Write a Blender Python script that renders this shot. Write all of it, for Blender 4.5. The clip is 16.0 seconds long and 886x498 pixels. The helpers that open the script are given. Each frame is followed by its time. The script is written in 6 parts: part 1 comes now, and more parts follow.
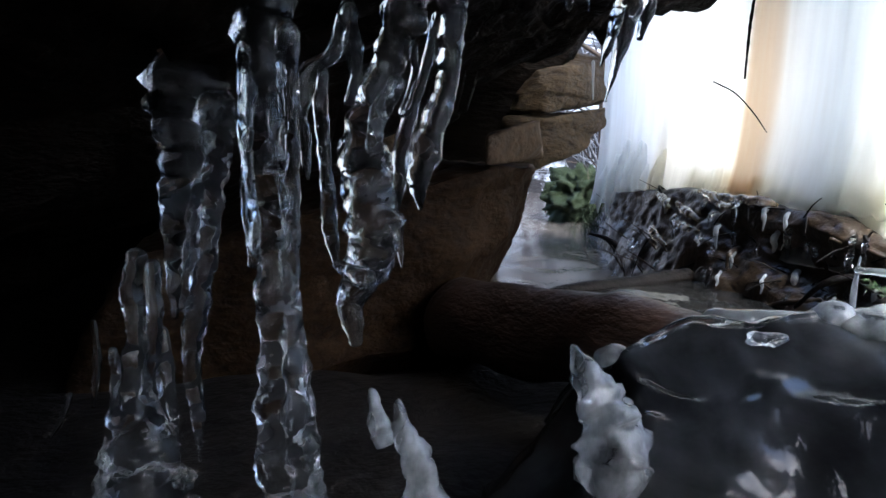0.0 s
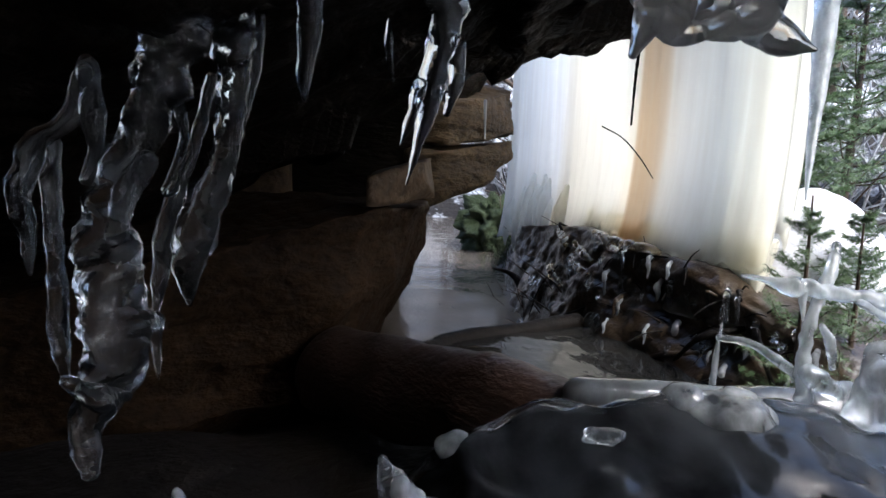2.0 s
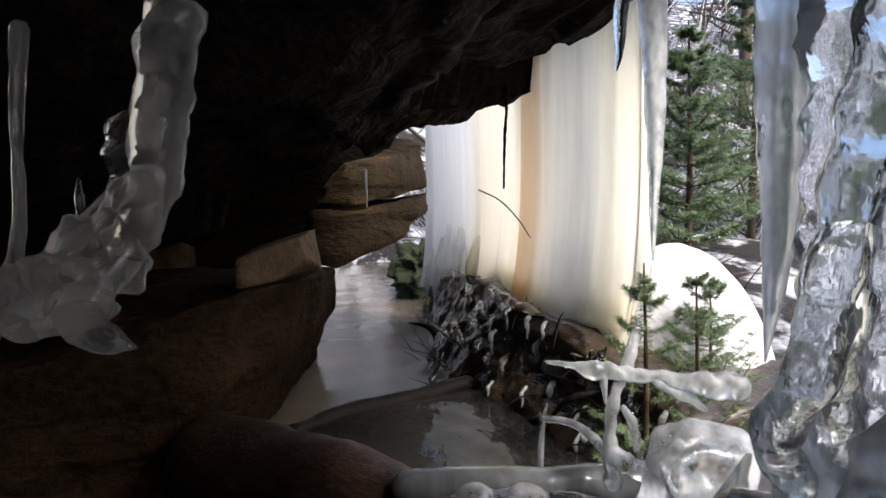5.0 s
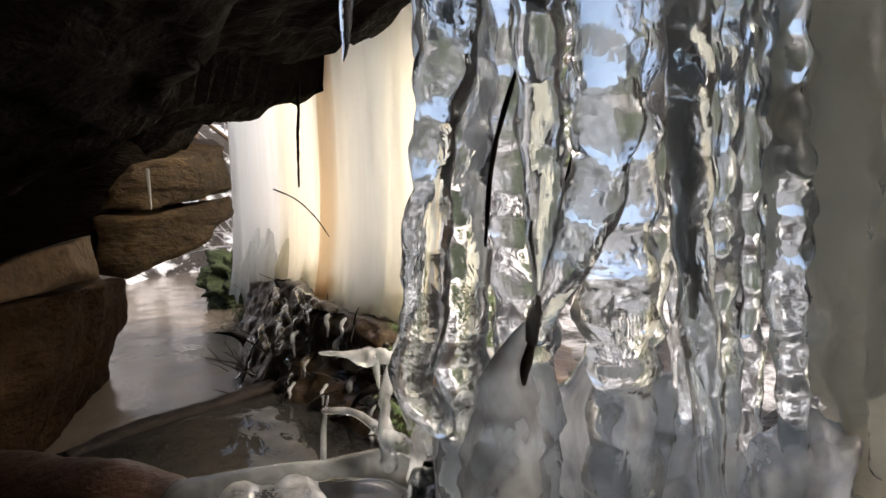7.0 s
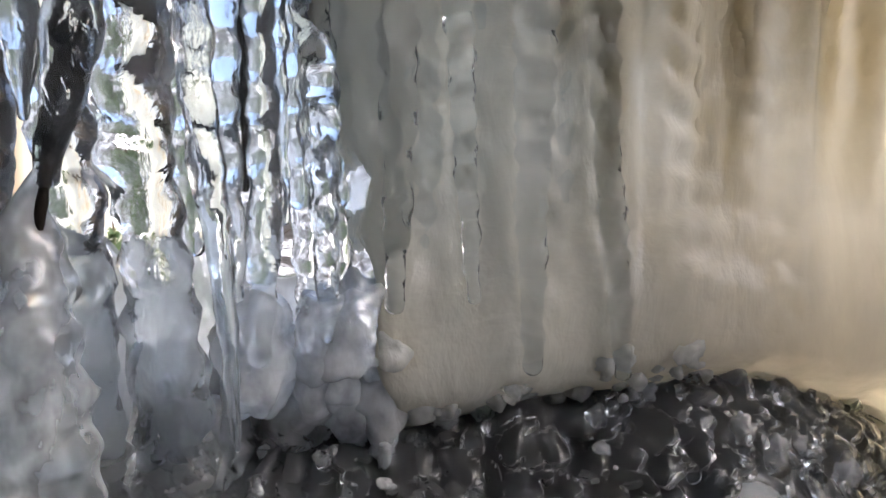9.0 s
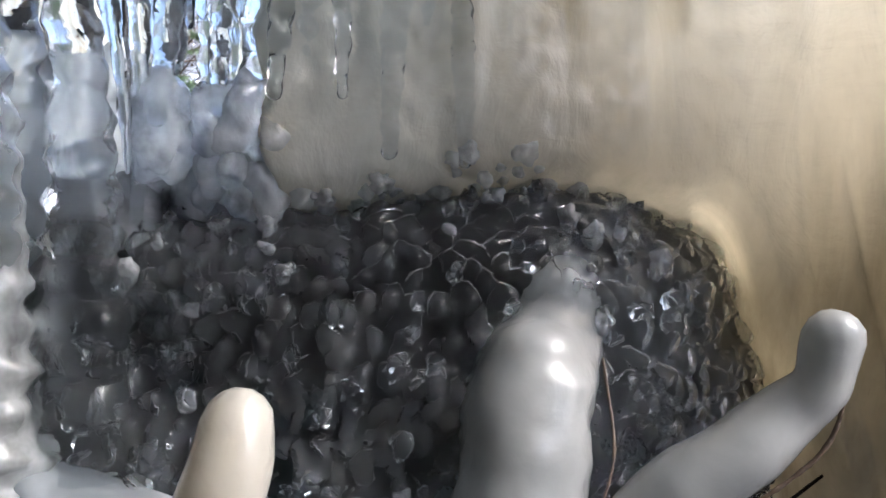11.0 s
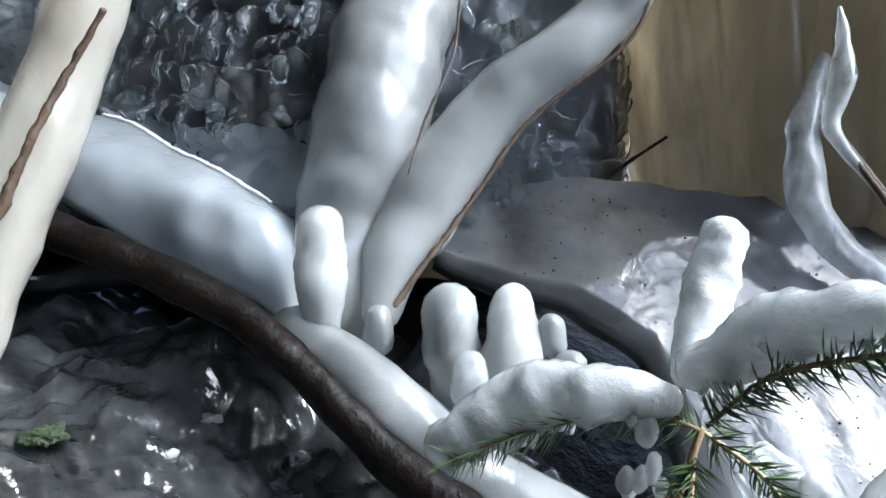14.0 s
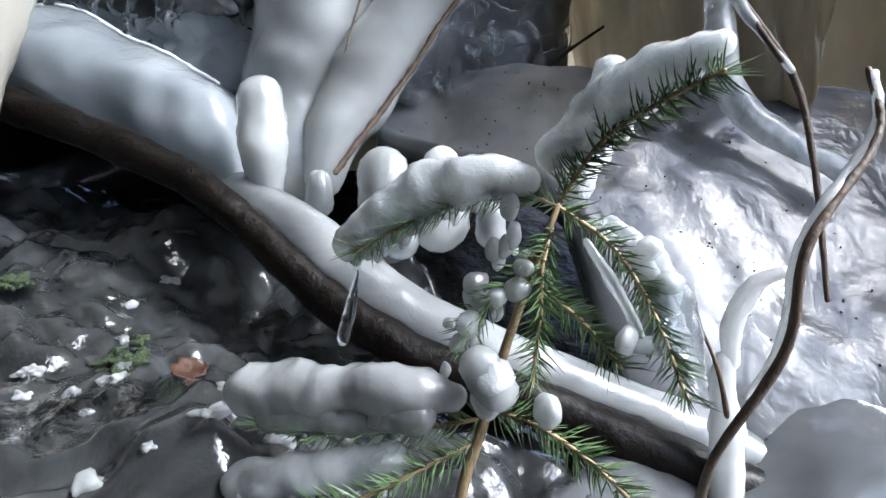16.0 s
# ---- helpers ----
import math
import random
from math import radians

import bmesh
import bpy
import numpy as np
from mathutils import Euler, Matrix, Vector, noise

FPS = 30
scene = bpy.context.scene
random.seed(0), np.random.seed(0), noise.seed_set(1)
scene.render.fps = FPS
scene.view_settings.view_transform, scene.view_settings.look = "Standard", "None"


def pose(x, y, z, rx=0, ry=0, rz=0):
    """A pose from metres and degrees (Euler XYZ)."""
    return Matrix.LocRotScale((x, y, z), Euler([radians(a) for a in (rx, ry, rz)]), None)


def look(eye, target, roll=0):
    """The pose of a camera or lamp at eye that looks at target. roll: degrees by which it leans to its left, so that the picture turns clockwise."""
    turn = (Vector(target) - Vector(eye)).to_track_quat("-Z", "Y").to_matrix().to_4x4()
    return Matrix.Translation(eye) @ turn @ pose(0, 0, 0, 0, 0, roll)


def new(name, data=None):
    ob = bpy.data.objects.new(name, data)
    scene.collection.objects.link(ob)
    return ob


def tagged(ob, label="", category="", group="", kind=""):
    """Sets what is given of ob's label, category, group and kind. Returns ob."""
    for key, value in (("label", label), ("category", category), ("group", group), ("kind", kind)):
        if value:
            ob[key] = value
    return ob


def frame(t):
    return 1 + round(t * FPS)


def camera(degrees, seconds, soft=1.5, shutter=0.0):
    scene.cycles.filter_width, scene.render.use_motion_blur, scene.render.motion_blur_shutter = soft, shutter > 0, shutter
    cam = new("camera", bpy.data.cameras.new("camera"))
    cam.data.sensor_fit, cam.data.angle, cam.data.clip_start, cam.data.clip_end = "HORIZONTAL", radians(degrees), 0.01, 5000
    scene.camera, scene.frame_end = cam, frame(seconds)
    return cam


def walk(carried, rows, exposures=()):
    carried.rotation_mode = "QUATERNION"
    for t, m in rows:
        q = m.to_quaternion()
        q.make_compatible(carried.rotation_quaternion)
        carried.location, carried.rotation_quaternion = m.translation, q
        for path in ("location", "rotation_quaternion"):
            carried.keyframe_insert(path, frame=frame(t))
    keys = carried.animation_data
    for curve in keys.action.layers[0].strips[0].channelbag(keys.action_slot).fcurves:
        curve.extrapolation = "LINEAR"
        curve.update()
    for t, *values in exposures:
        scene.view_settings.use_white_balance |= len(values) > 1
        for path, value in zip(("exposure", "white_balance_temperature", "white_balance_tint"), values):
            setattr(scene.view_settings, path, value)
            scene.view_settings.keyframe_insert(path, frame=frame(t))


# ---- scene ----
cam = camera(71.1, 16.0)
PATH = [
    (0, (0.000, 0.000, -0.000), (0.003, 1.970, -0.344), -0.1),
    (0.5, (0.020, 0.024, 0.022), (0.068, 1.997, -0.303), 0.7),
    (1, (0.047, 0.045, 0.044), (0.120, 2.022, -0.248), 2.3),
    (1.5, (0.090, 0.074, 0.045), (0.261, 2.047, -0.235), 3.2),
    (2, (0.143, 0.099, 0.065), (0.368, 2.065, -0.222), 1.6),
    (2.5, (0.178, 0.103, 0.097), (0.415, 2.070, -0.178), -0.2),
    (3, (0.217, 0.095, 0.120), (0.457, 2.065, -0.131), -0.7),
    (5.5, (0.426, 0.054, 0.175), (0.815, 2.008, 0.003), -1.8),
    (6, (0.437, 0.043, 0.171), (0.933, 1.973, 0.005), -1.7),
    (6.5, (0.461, 0.038, 0.160), (1.127, 1.915, -0.014), -2.2),
    (7, (0.493, 0.021, 0.149), (1.335, 1.826, -0.037), -2.6),
    (7.5, (0.515, -0.003, 0.131), (1.522, 1.715, -0.059), -2.6),
    (8, (0.553, -0.038, 0.111), (1.764, 1.541, -0.088), -2.0),
    (8.5, (0.572, -0.075, 0.084), (1.908, 1.402, -0.088), -1.0),
    (9, (0.576, -0.100, 0.059), (2.015, 1.274, -0.141), -1.3),
    (9.2, (0.574, -0.113, 0.046), (2.043, 1.227, -0.168), -0.6),
    (11.3, (0.594, -0.304, -0.157), (1.985, 1.126, -0.302), 0.7),
    (11.5, (0.603, -0.325, -0.180), (2.009, 1.090, -0.320), 1.5),
    (12, (0.616, -0.370, -0.221), (2.017, 1.049, -0.379), 1.5),
    (12.5, (0.622, -0.391, -0.279), (2.050, 0.991, -0.506), 1.1),
    (13, (0.619, -0.411, -0.301), (2.031, 0.974, -0.601), 1.3),
    (13.5, (0.611, -0.417, -0.332), (2.009, 0.956, -0.732), 1.6),
    (14, (0.602, -0.431, -0.359), (1.980, 0.955, -0.784), 1.5),
    (14.5, (0.595, -0.450, -0.379), (1.936, 0.957, -0.852), 1.7),
    (15, (0.597, -0.477, -0.396), (1.937, 0.923, -0.891), 1.4),
    (15.5, (0.599, -0.496, -0.408), (1.955, 0.880, -0.925), 1.3),
    (16, (0.597, -0.507, -0.419), (1.965, 0.836, -0.989), 0.6),
]
walk(cam, [(t, look(eye, target, roll)) for t, eye, target, roll in PATH],
     exposures=[(0, 2.1, 5450, 8), (2.5, 1.5, 5900, 9), (5.5, 1.48, 6800, 12), (7, 1.75, 7700, 12), (8, 2.08, 7300, 11), (9.2, 2.33, 6450, 12), (11.3, 2.33, 6000, 9), (13, 2.65, 5400, 3), (14, 2.6, 5400, 3), (16, 2.5, 5500, 5)])

# ---- light: an overcast winter sky and a soft low sun ----
world = bpy.data.worlds.new("sky")
scene.world = world
world.use_nodes = True
wn = world.node_tree.nodes
sky = wn.new("ShaderNodeTexSky")
sky.sky_type = "NISHITA"
sky.sun_disc = False
SUN_EL, SUN_ROT = 48.0, 143.0
sky.sun_elevation, sky.sun_rotation = radians(SUN_EL), radians(SUN_ROT)
sky.dust_density, sky.air_density, sky.ozone_density = 4.0, 0.8, 1.0
wn["Background"].inputs["Strength"].default_value = 0.15
world.node_tree.links.new(sky.outputs["Color"], wn["Background"].inputs["Color"])
sun = new("sun", bpy.data.lights.new("sun", "SUN"))
sun.data.energy, sun.data.angle, sun.data.color = 0.95, radians(13), (1.0, 0.97, 0.93)
az = radians(SUN_ROT)
sun.matrix_world = look((0, 0, 0), (-math.sin(az) * math.cos(radians(SUN_EL)), -math.cos(az) * math.cos(radians(SUN_EL)), -math.sin(radians(SUN_EL))))

# ---- materials ----
def nodes_of(name):
    m = bpy.data.materials.new(name)
    m.use_nodes = True
    nt = m.node_tree
    return m, nt, nt.nodes["Principled BSDF"], nt.links


def tex_noise(nt, scale, detail=4.0, stretch=(1, 1, 1), rough=0.55, distort=0.0):
    co = nt.nodes.new("ShaderNodeTexCoord")
    mp = nt.nodes.new("ShaderNodeMapping")
    mp.inputs["Scale"].default_value = stretch
    n = nt.nodes.new("ShaderNodeTexNoise")
    n.inputs["Scale"].default_value, n.inputs["Detail"].default_value = scale, detail
    n.inputs["Roughness"].default_value, n.inputs["Distortion"].default_value = rough, distort
    nt.links.new(co.outputs["Object"], mp.inputs["Vector"])
    nt.links.new(mp.outputs["Vector"], n.inputs["Vector"])
    return n.outputs["Fac"]


def ramp(nt, fac, stops):
    r = nt.nodes.new("ShaderNodeValToRGB")
    while len(r.color_ramp.elements) < len(stops):
        r.color_ramp.elements.new(0.5)
    for e, (p, c) in zip(r.color_ramp.elements, stops):
        e.position, e.color = p, (*c, 1)
    nt.links.new(fac, r.inputs["Fac"])
    return r.outputs["Color"]


def mixed(nt, a, b, fac, mode="MIX"):
    m = nt.nodes.new("ShaderNodeMix")
    m.data_type, m.blend_type = "RGBA", mode
    for s, v in ((m.inputs[6], a), (m.inputs[7], b), (m.inputs[0], fac)):
        if isinstance(v, (int, float)):
            s.default_value = v
        elif isinstance(v, tuple):
            s.default_value = (*v, 1)
        else:
            nt.links.new(v, s)
    return m.outputs[2]


def bump(nt, bsdf, height, strength, dist, under=None):
    b = nt.nodes.new("ShaderNodeBump")
    b.inputs["Strength"].default_value, b.inputs["Distance"].default_value = strength, dist
    nt.links.new(height, b.inputs["Height"])
    if under:
        nt.links.new(under, b.inputs["Normal"])
    if bsdf:
        nt.links.new(b.outputs["Normal"], bsdf.inputs["Normal"])
    return b.outputs["Normal"]


def span(nt, fac, lo, hi):
    m = nt.nodes.new("ShaderNodeMapRange")
    m.inputs["To Min"].default_value, m.inputs["To Max"].default_value = lo, hi
    m.inputs["From Min"].default_value, m.inputs["From Max"].default_value = 0.3, 0.7
    nt.links.new(fac, m.inputs["Value"])
    return m.outputs["Result"]


def rock_mat(name, dark, mid, light, wet=0.45, strata=(1, 1, 5), gloss=0.2):
    m, nt, p, ln = nodes_of(name)
    p.inputs["Specular IOR Level"].default_value = gloss
    big = tex_noise(nt, 3.5, 5, strata)
    small = tex_noise(nt, 28, 6, strata)
    grain = tex_noise(nt, 160, 3)
    c = ramp(nt, big, [(0.3, dark), (0.52, mid), (0.75, light)])
    c2 = ramp(nt, small, [(0.3, tuple(v * 0.5 for v in mid)), (0.7, light)])
    co = nt.nodes.new("ShaderNodeTexCoord")
    wob = nt.nodes.new("ShaderNodeTexNoise")
    wob.inputs["Scale"].default_value, wob.inputs["Detail"].default_value = 5.0, 5.0
    ln.new(co.outputs["Object"], wob.inputs["Vector"])
    add = nt.nodes.new("ShaderNodeMix")
    add.data_type, add.blend_type = "RGBA", "ADD"
    add.inputs[0].default_value = 0.12
    ln.new(co.outputs["Object"], add.inputs[6])
    ln.new(wob.outputs["Color"], add.inputs[7])
    vor = nt.nodes.new("ShaderNodeTexVoronoi")
    vor.feature = "DISTANCE_TO_EDGE"
    vor.inputs["Scale"].default_value = 1.7
    ln.new(add.outputs[2], vor.inputs["Vector"])
    crack = ramp(nt, vor.outputs["Distance"], [(0.0, (0.1, 0.1, 0.1)), (0.02, (1, 1, 1))])
    ln.new(mixed(nt, mixed(nt, c, c2, 0.45), crack, 0.35, "MULTIPLY"), p.inputs["Base Color"])
    ln.new(span(nt, small, wet, min(1, wet + 0.35)), p.inputs["Roughness"])
    b = bump(nt, None, crack, 0.15, 0.012, bump(nt, None, big, 0.6, 0.05))
    b = bump(nt, None, small, 0.5, 0.02, b)
    bump(nt, p, grain, 0.2, 0.002, b)
    return m


def clear_ice(name, tint=(0.93, 0.97, 1.0), rough=0.04, milky=0.0, strength=0.35, scale=45.0, stretch=(1, 1, 0.55), glow=0.0):
    m, nt, p, ln = nodes_of(name)
    p.inputs["IOR"].default_value = 1.31
    p.inputs["Roughness"].default_value = rough
    wave = tex_noise(nt, scale, 3, stretch, 0.5, 0.6)
    cloud = tex_noise(nt, 22, 4, stretch)
    p.inputs["Base Color"].default_value = (*tint, 1)
    bump(nt, p, wave, strength, 0.01)
    hi = 1.0 - milky
    p.inputs["Subsurface Weight"].default_value, p.inputs["Subsurface Scale"].default_value = 0.9, 0.01
    p.inputs["Subsurface Radius"].default_value = (1, 1, 1)
    p.inputs["Coat Weight"].default_value, p.inputs["Coat Roughness"].default_value = (0.6 if milky > 0.05 else 0.0), 0.04
    ln.new(span(nt, cloud, 1.0 if milky < 0.05 else min(1, hi + 0.25), max(0.0, hi - 0.25) if milky >= 0.05 else 0.98), p.inputs["Transmission Weight"])
    if glow:
        tr = nt.nodes.new("ShaderNodeBsdfTranslucent")
        tr.inputs["Color"].default_value = (*tint, 1)
        mx = nt.nodes.new("ShaderNodeMixShader")
        ln.new(span(nt, cloud, glow * 0.3, glow * 1.7), mx.inputs["Fac"])
        ln.new(p.outputs["BSDF"], mx.inputs[1])
        ln.new(tr.outputs["BSDF"], mx.inputs[2])
        ln.new(mx.outputs["Shader"], nt.nodes["Material Output"].inputs["Surface"])
    return m



def milky_ice(name, col, deep, thru=0.35, rough=0.22, scale=18.0, stretch=(1, 1, 0.6), fleck=None, gloss=0.5, relief=0.12, wet=1.0, depth=0.02):
    """Cloudy ice: light scatters in it and passes through it."""
    m, nt, p, ln = nodes_of(name)
    cloud = tex_noise(nt, scale, 5, stretch, 0.55, 0.4)
    wide = tex_noise(nt, scale * 0.22, 3, stretch)
    fine = tex_noise(nt, scale * 5, 3, stretch)
    c = ramp(nt, cloud, [(0.3, deep), (0.66, col)])
    c = mixed(nt, c, mixed(nt, c, deep, 0.6), span(nt, wide, 0.0, 0.7))
    if fleck:
        f = ramp(nt, tex_noise(nt, 90, 2), [(0.70, (0, 0, 0)), (0.73, (1, 1, 1))])
        c = mixed(nt, c, fleck, f)
    ln.new(c, p.inputs["Base Color"])
    p.inputs["Roughness"].default_value, p.inputs["IOR"].default_value = rough, 1.31
    p.inputs["Specular IOR Level"].default_value = gloss
    p.inputs["Coat Weight"].default_value, p.inputs["Coat Roughness"].default_value, p.inputs["Coat IOR"].default_value = wet, 0.025, 1.5
    b = bump(nt, None, cloud, relief, 0.012)
    b = bump(nt, p, fine, relief * 0.4, 0.003, b)
    dimples = tex_noise(nt, 70, 3, (1, 1, 0.7), 0.5, 0.6)
    ln.new(bump(nt, None, dimples, 0.22, 0.010, b), p.inputs["Coat Normal"])
    p.inputs["Subsurface Weight"].default_value, p.inputs["Subsurface Scale"].default_value = 1.0, depth
    p.inputs["Subsurface Radius"].default_value = (1, 1, 1)
    ln.new(span(nt, wide, max(0.0, thru - 0.3), min(1.0, thru + 0.3)), p.inputs["Transmission Weight"])
    return m


def plain(name, a, b, scale=20.0, rough=0.7, relief=0.4, dist=0.01, stretch=(1, 1, 1), metal=0.0, coat=0.0):
    m, nt, p, ln = nodes_of(name)
    n = tex_noise(nt, scale, 5, stretch)
    n2 = tex_noise(nt, scale * 5, 4, stretch)
    c = mixed(nt, ramp(nt, n, [(0.3, a), (0.7, b)]), ramp(nt, n2, [(0.3, tuple(v * 0.55 for v in a)), (0.7, b)]), 0.4)
    ln.new(c, p.inputs["Base Color"])
    ln.new(span(nt, n2, max(0.02, rough - 0.12), min(1, rough + 0.12)), p.inputs["Roughness"])
    p.inputs["Coat Weight"].default_value, p.inputs["Coat Roughness"].default_value = coat, 0.08
    bump(nt, p, n2, relief, dist, bump(nt, None, n, relief, dist * 2))
    return m


def curtain_mat(name):
    """Frozen curtain: white, straw and ochre stripes running down, lit through from behind."""
    m, nt, p, ln = nodes_of(name)
    stripe = tex_noise(nt, 7.0, 2, (1, 1, 0.06), 0.5)
    hair = tex_noise(nt, 60.0, 3, (1, 1, 0.05), 0.5)
    co = nt.nodes.new("ShaderNodeTexCoord")
    sep = nt.nodes.new("ShaderNodeSeparateXYZ")
    ln.new(co.outputs["Object"], sep.inputs["Vector"])
    off = nt.nodes.new("ShaderNodeMath")
    off.operation = "MULTIPLY_ADD"
    ln.new(stripe, off.inputs[0])
    off.inputs[1].default_value = 0.06
    ln.new(sep.outputs["Y"], off.inputs[2])
    mr = nt.nodes.new("ShaderNodeMapRange")
    mr.inputs["From Min"].default_value, mr.inputs["From Max"].default_value = CURT_Y0, CURT_Y1
    ln.new(off.outputs["Value"], mr.inputs["Value"])
    band = ramp(nt, mr.outputs["Result"], CURT_STOPS)
    c = mixed(nt, band, mixed(nt, band, (0.80, 0.76, 0.66), 0.5), span(nt, hair, 0.0, 0.5))
    ln.new(c, p.inputs["Base Color"])
    p.inputs["Roughness"].default_value, p.inputs["IOR"].default_value = 0.3, 1.31
    b = bump(nt, p, hair, 0.35, 0.01)
    tr = nt.nodes.new("ShaderNodeBsdfTranslucent")
    ln.new(c, tr.inputs["Color"])
    mx = nt.nodes.new("ShaderNodeMixShader")
    mx.inputs["Fac"].default_value = 0.92
    ln.new(p.outputs["BSDF"], mx.inputs[1])
    ln.new(tr.outputs["BSDF"], mx.inputs[2])
    ln.new(mx.outputs["Shader"], nt.nodes["Material Output"].inputs["Surface"])
    return m


def fall_mat(name):
    """Murky ice of the icefall: grey-white at its edge, olive straw further on, rippled and wet."""
    m, nt, p, ln = nodes_of(name)
    cloud = tex_noise(nt, 15, 5, (1, 1, 0.4), 0.6, 0.6)
    wide = tex_noise(nt, 4, 4, (1, 1, 0.6), 0.6)
    fine = tex_noise(nt, 45, 3, (1, 1, 1.2), 0.5, 0.5)
    co = nt.nodes.new("ShaderNodeTexCoord")
    sep = nt.nodes.new("ShaderNodeSeparateXYZ")
    ln.new(co.outputs["Object"], sep.inputs["Vector"])
    off = nt.nodes.new("ShaderNodeMath")
    off.operation = "MULTIPLY_ADD"
    ln.new(wide, off.inputs[0])
    off.inputs[1].default_value = 0.25
    ln.new(sep.outputs["X"], off.inputs[2])
    mr = nt.nodes.new("ShaderNodeMapRange")
    mr.inputs["From Min"].default_value, mr.inputs["From Max"].default_value = 0.97, 1.22
    ln.new(off.outputs["Value"], mr.inputs["Value"])
    a = ramp(nt, cloud, [(0.3, (0.82, 0.79, 0.69)), (0.68, (0.98, 0.96, 0.86))])
    b = ramp(nt, cloud, [(0.3, (0.80, 0.75, 0.64)), (0.68, (0.96, 0.93, 0.84))])
    my = nt.nodes.new("ShaderNodeMapRange")
    my.inputs["From Min"].default_value, my.inputs["From Max"].default_value = 0.10, -0.22
    ln.new(sep.outputs["Y"], my.inputs["Value"])
    b = mixed(nt, b, mixed(nt, b, (0.80, 0.73, 0.58), 0.5), my.outputs["Result"])
    c = mixed(nt, a, b, mr.outputs["Result"])
    # towards the foot: grey-brown ice tint, plus its dimmer light painted into the colour
    mz = nt.nodes.new("ShaderNodeMapRange")
    mz.inputs["From Min"].default_value, mz.inputs["From Max"].default_value = 0.14, -0.14
    low = nt.nodes.new("ShaderNodeMath")
    low.operation = "MULTIPLY_ADD"
    ln.new(wide, low.inputs[0])
    low.inputs[1].default_value = 0.12
    ln.new(sep.outputs["Z"], low.inputs[2])
    ln.new(low.outputs["Value"], mz.inputs["Value"])
    c = mixed(nt, c, mixed(nt, ramp(nt, cloud, [(0.3, (0.42, 0.40, 0.35)), (0.7, (0.68, 0.66, 0.60))]), ramp(nt, tex_noise(nt, 11, 5, (1, 1, 0.3), 0.6, 0.8), [(0.32, (0.17, 0.14, 0.092)), (0.68, (0.47, 0.41, 0.30))]), mr.outputs["Result"]), mz.outputs["Result"])
    c = mixed(nt, c, mixed(nt, c, (0.72, 0.68, 0.55), 0.5), span(nt, wide, 0.0, 0.5))
    ln.new(c, p.inputs["Base Color"])
    p.inputs["Roughness"].default_value, p.inputs["IOR"].default_value = 0.15, 1.31
    p.inputs["Coat Weight"].default_value, p.inputs["Coat Roughness"].default_value, p.inputs["Coat IOR"].default_value = 1.0, 0.05, 1.45
    ln.new(span(nt, cloud, 0.4, 0.05), p.inputs["Transmission Weight"])
    bn = bump(nt, p, fine, 0.12, 0.006, bump(nt, None, tex_noise(nt, 26, 3, (0.8, 0.8, 2.0), 0.5, 0.4), 0.14, 0.012, bump(nt, None, cloud, 0.4, 0.015)))
    tr = nt.nodes.new("ShaderNodeBsdfTranslucent")
    ln.new(c, tr.inputs["Color"])
    ln.new(bn, tr.inputs["Normal"])
    mx = nt.nodes.new("ShaderNodeMixShader")
    mx.inputs["Fac"].default_value = 0.7
    ln.new(p.outputs["BSDF"], mx.inputs[1])
    ln.new(tr.outputs["BSDF"], mx.inputs[2])
    ln.new(mx.outputs["Shader"], nt.nodes["Material Output"].inputs["Surface"])
    return m


CURT_Y0, CURT_Y1 = 3.52, 1.48
CURT_STOPS = [(0.0, (0.95, 0.98, 0.99)), (0.17, (0.96, 0.98, 0.99)), (0.22, (0.94, 0.92, 0.84)), (0.55, (0.94, 0.93, 0.86)), (0.64, (0.92, 0.88, 0.78)),
              (0.68, (0.74, 0.61, 0.44)), (0.745, (0.78, 0.66, 0.50)), (0.77, (0.94, 0.93, 0.86)), (0.9, (0.95, 0.96, 0.92)), (1.0, (0.93, 0.91, 0.82))]
M_CURTAIN = curtain_mat("curtain_ice")
M_ROCK = rock_mat("brown_sandstone", (0.006, 0.004, 0.0025), (0.032, 0.019, 0.010), (0.11, 0.07, 0.036), 0.38, (1, 1, 1.2))
M_TAN = rock_mat("tan_sandstone", (0.03, 0.018, 0.010), (0.095, 0.06, 0.032), (0.19, 0.13, 0.075), 0.5, (1, 1, 1))
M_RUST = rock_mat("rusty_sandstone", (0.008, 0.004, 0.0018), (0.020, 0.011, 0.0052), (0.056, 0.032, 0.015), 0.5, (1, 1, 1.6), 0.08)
M_LEDGE = rock_mat("ledge_sandstone", (0.012, 0.008, 0.0045), (0.055, 0.036, 0.019), (0.15, 0.105, 0.057), 0.5, (1, 1, 2.2))
# near-black, below real stone: the hollow's deep shade is put into this colour
M_ROOF = rock_mat("shade_dark_rock", (0.003, 0.0025, 0.002), (0.007, 0.0055, 0.004), (0.015, 0.0105, 0.007), 0.55, (0.8, 0.8, 2.5), 0.03)
M_CLEAR = clear_ice("clear_ice")
M_RIPPLE = clear_ice("rippled_ice", (0.92, 0.96, 0.98), 0.05, 0.0, 0.40, 50, (1, 1, 0.55), 0.05)
M_DOME = clear_ice("domed_ice", (0.88, 0.92, 0.95), 0.06, 0.14, 0.2, 30, (1, 1, 0.55), 0.05)
M_CLUMP = clear_ice("cloudy_ice", (0.94, 0.93, 0.90), 0.03, 0.0, 0.12, 60, (1, 1, 0.55), 0.16)
M_HAZY = clear_ice("hazy_ice", (0.88, 0.92, 0.95), 0.10, 0.30, 0.4, 35, (1, 1, 0.55), 0.15)
M_BEAD = clear_ice("bead_ice", (0.90, 0.94, 0.97), 0.02, 0.0, 0.08, 60, (1, 1, 1))
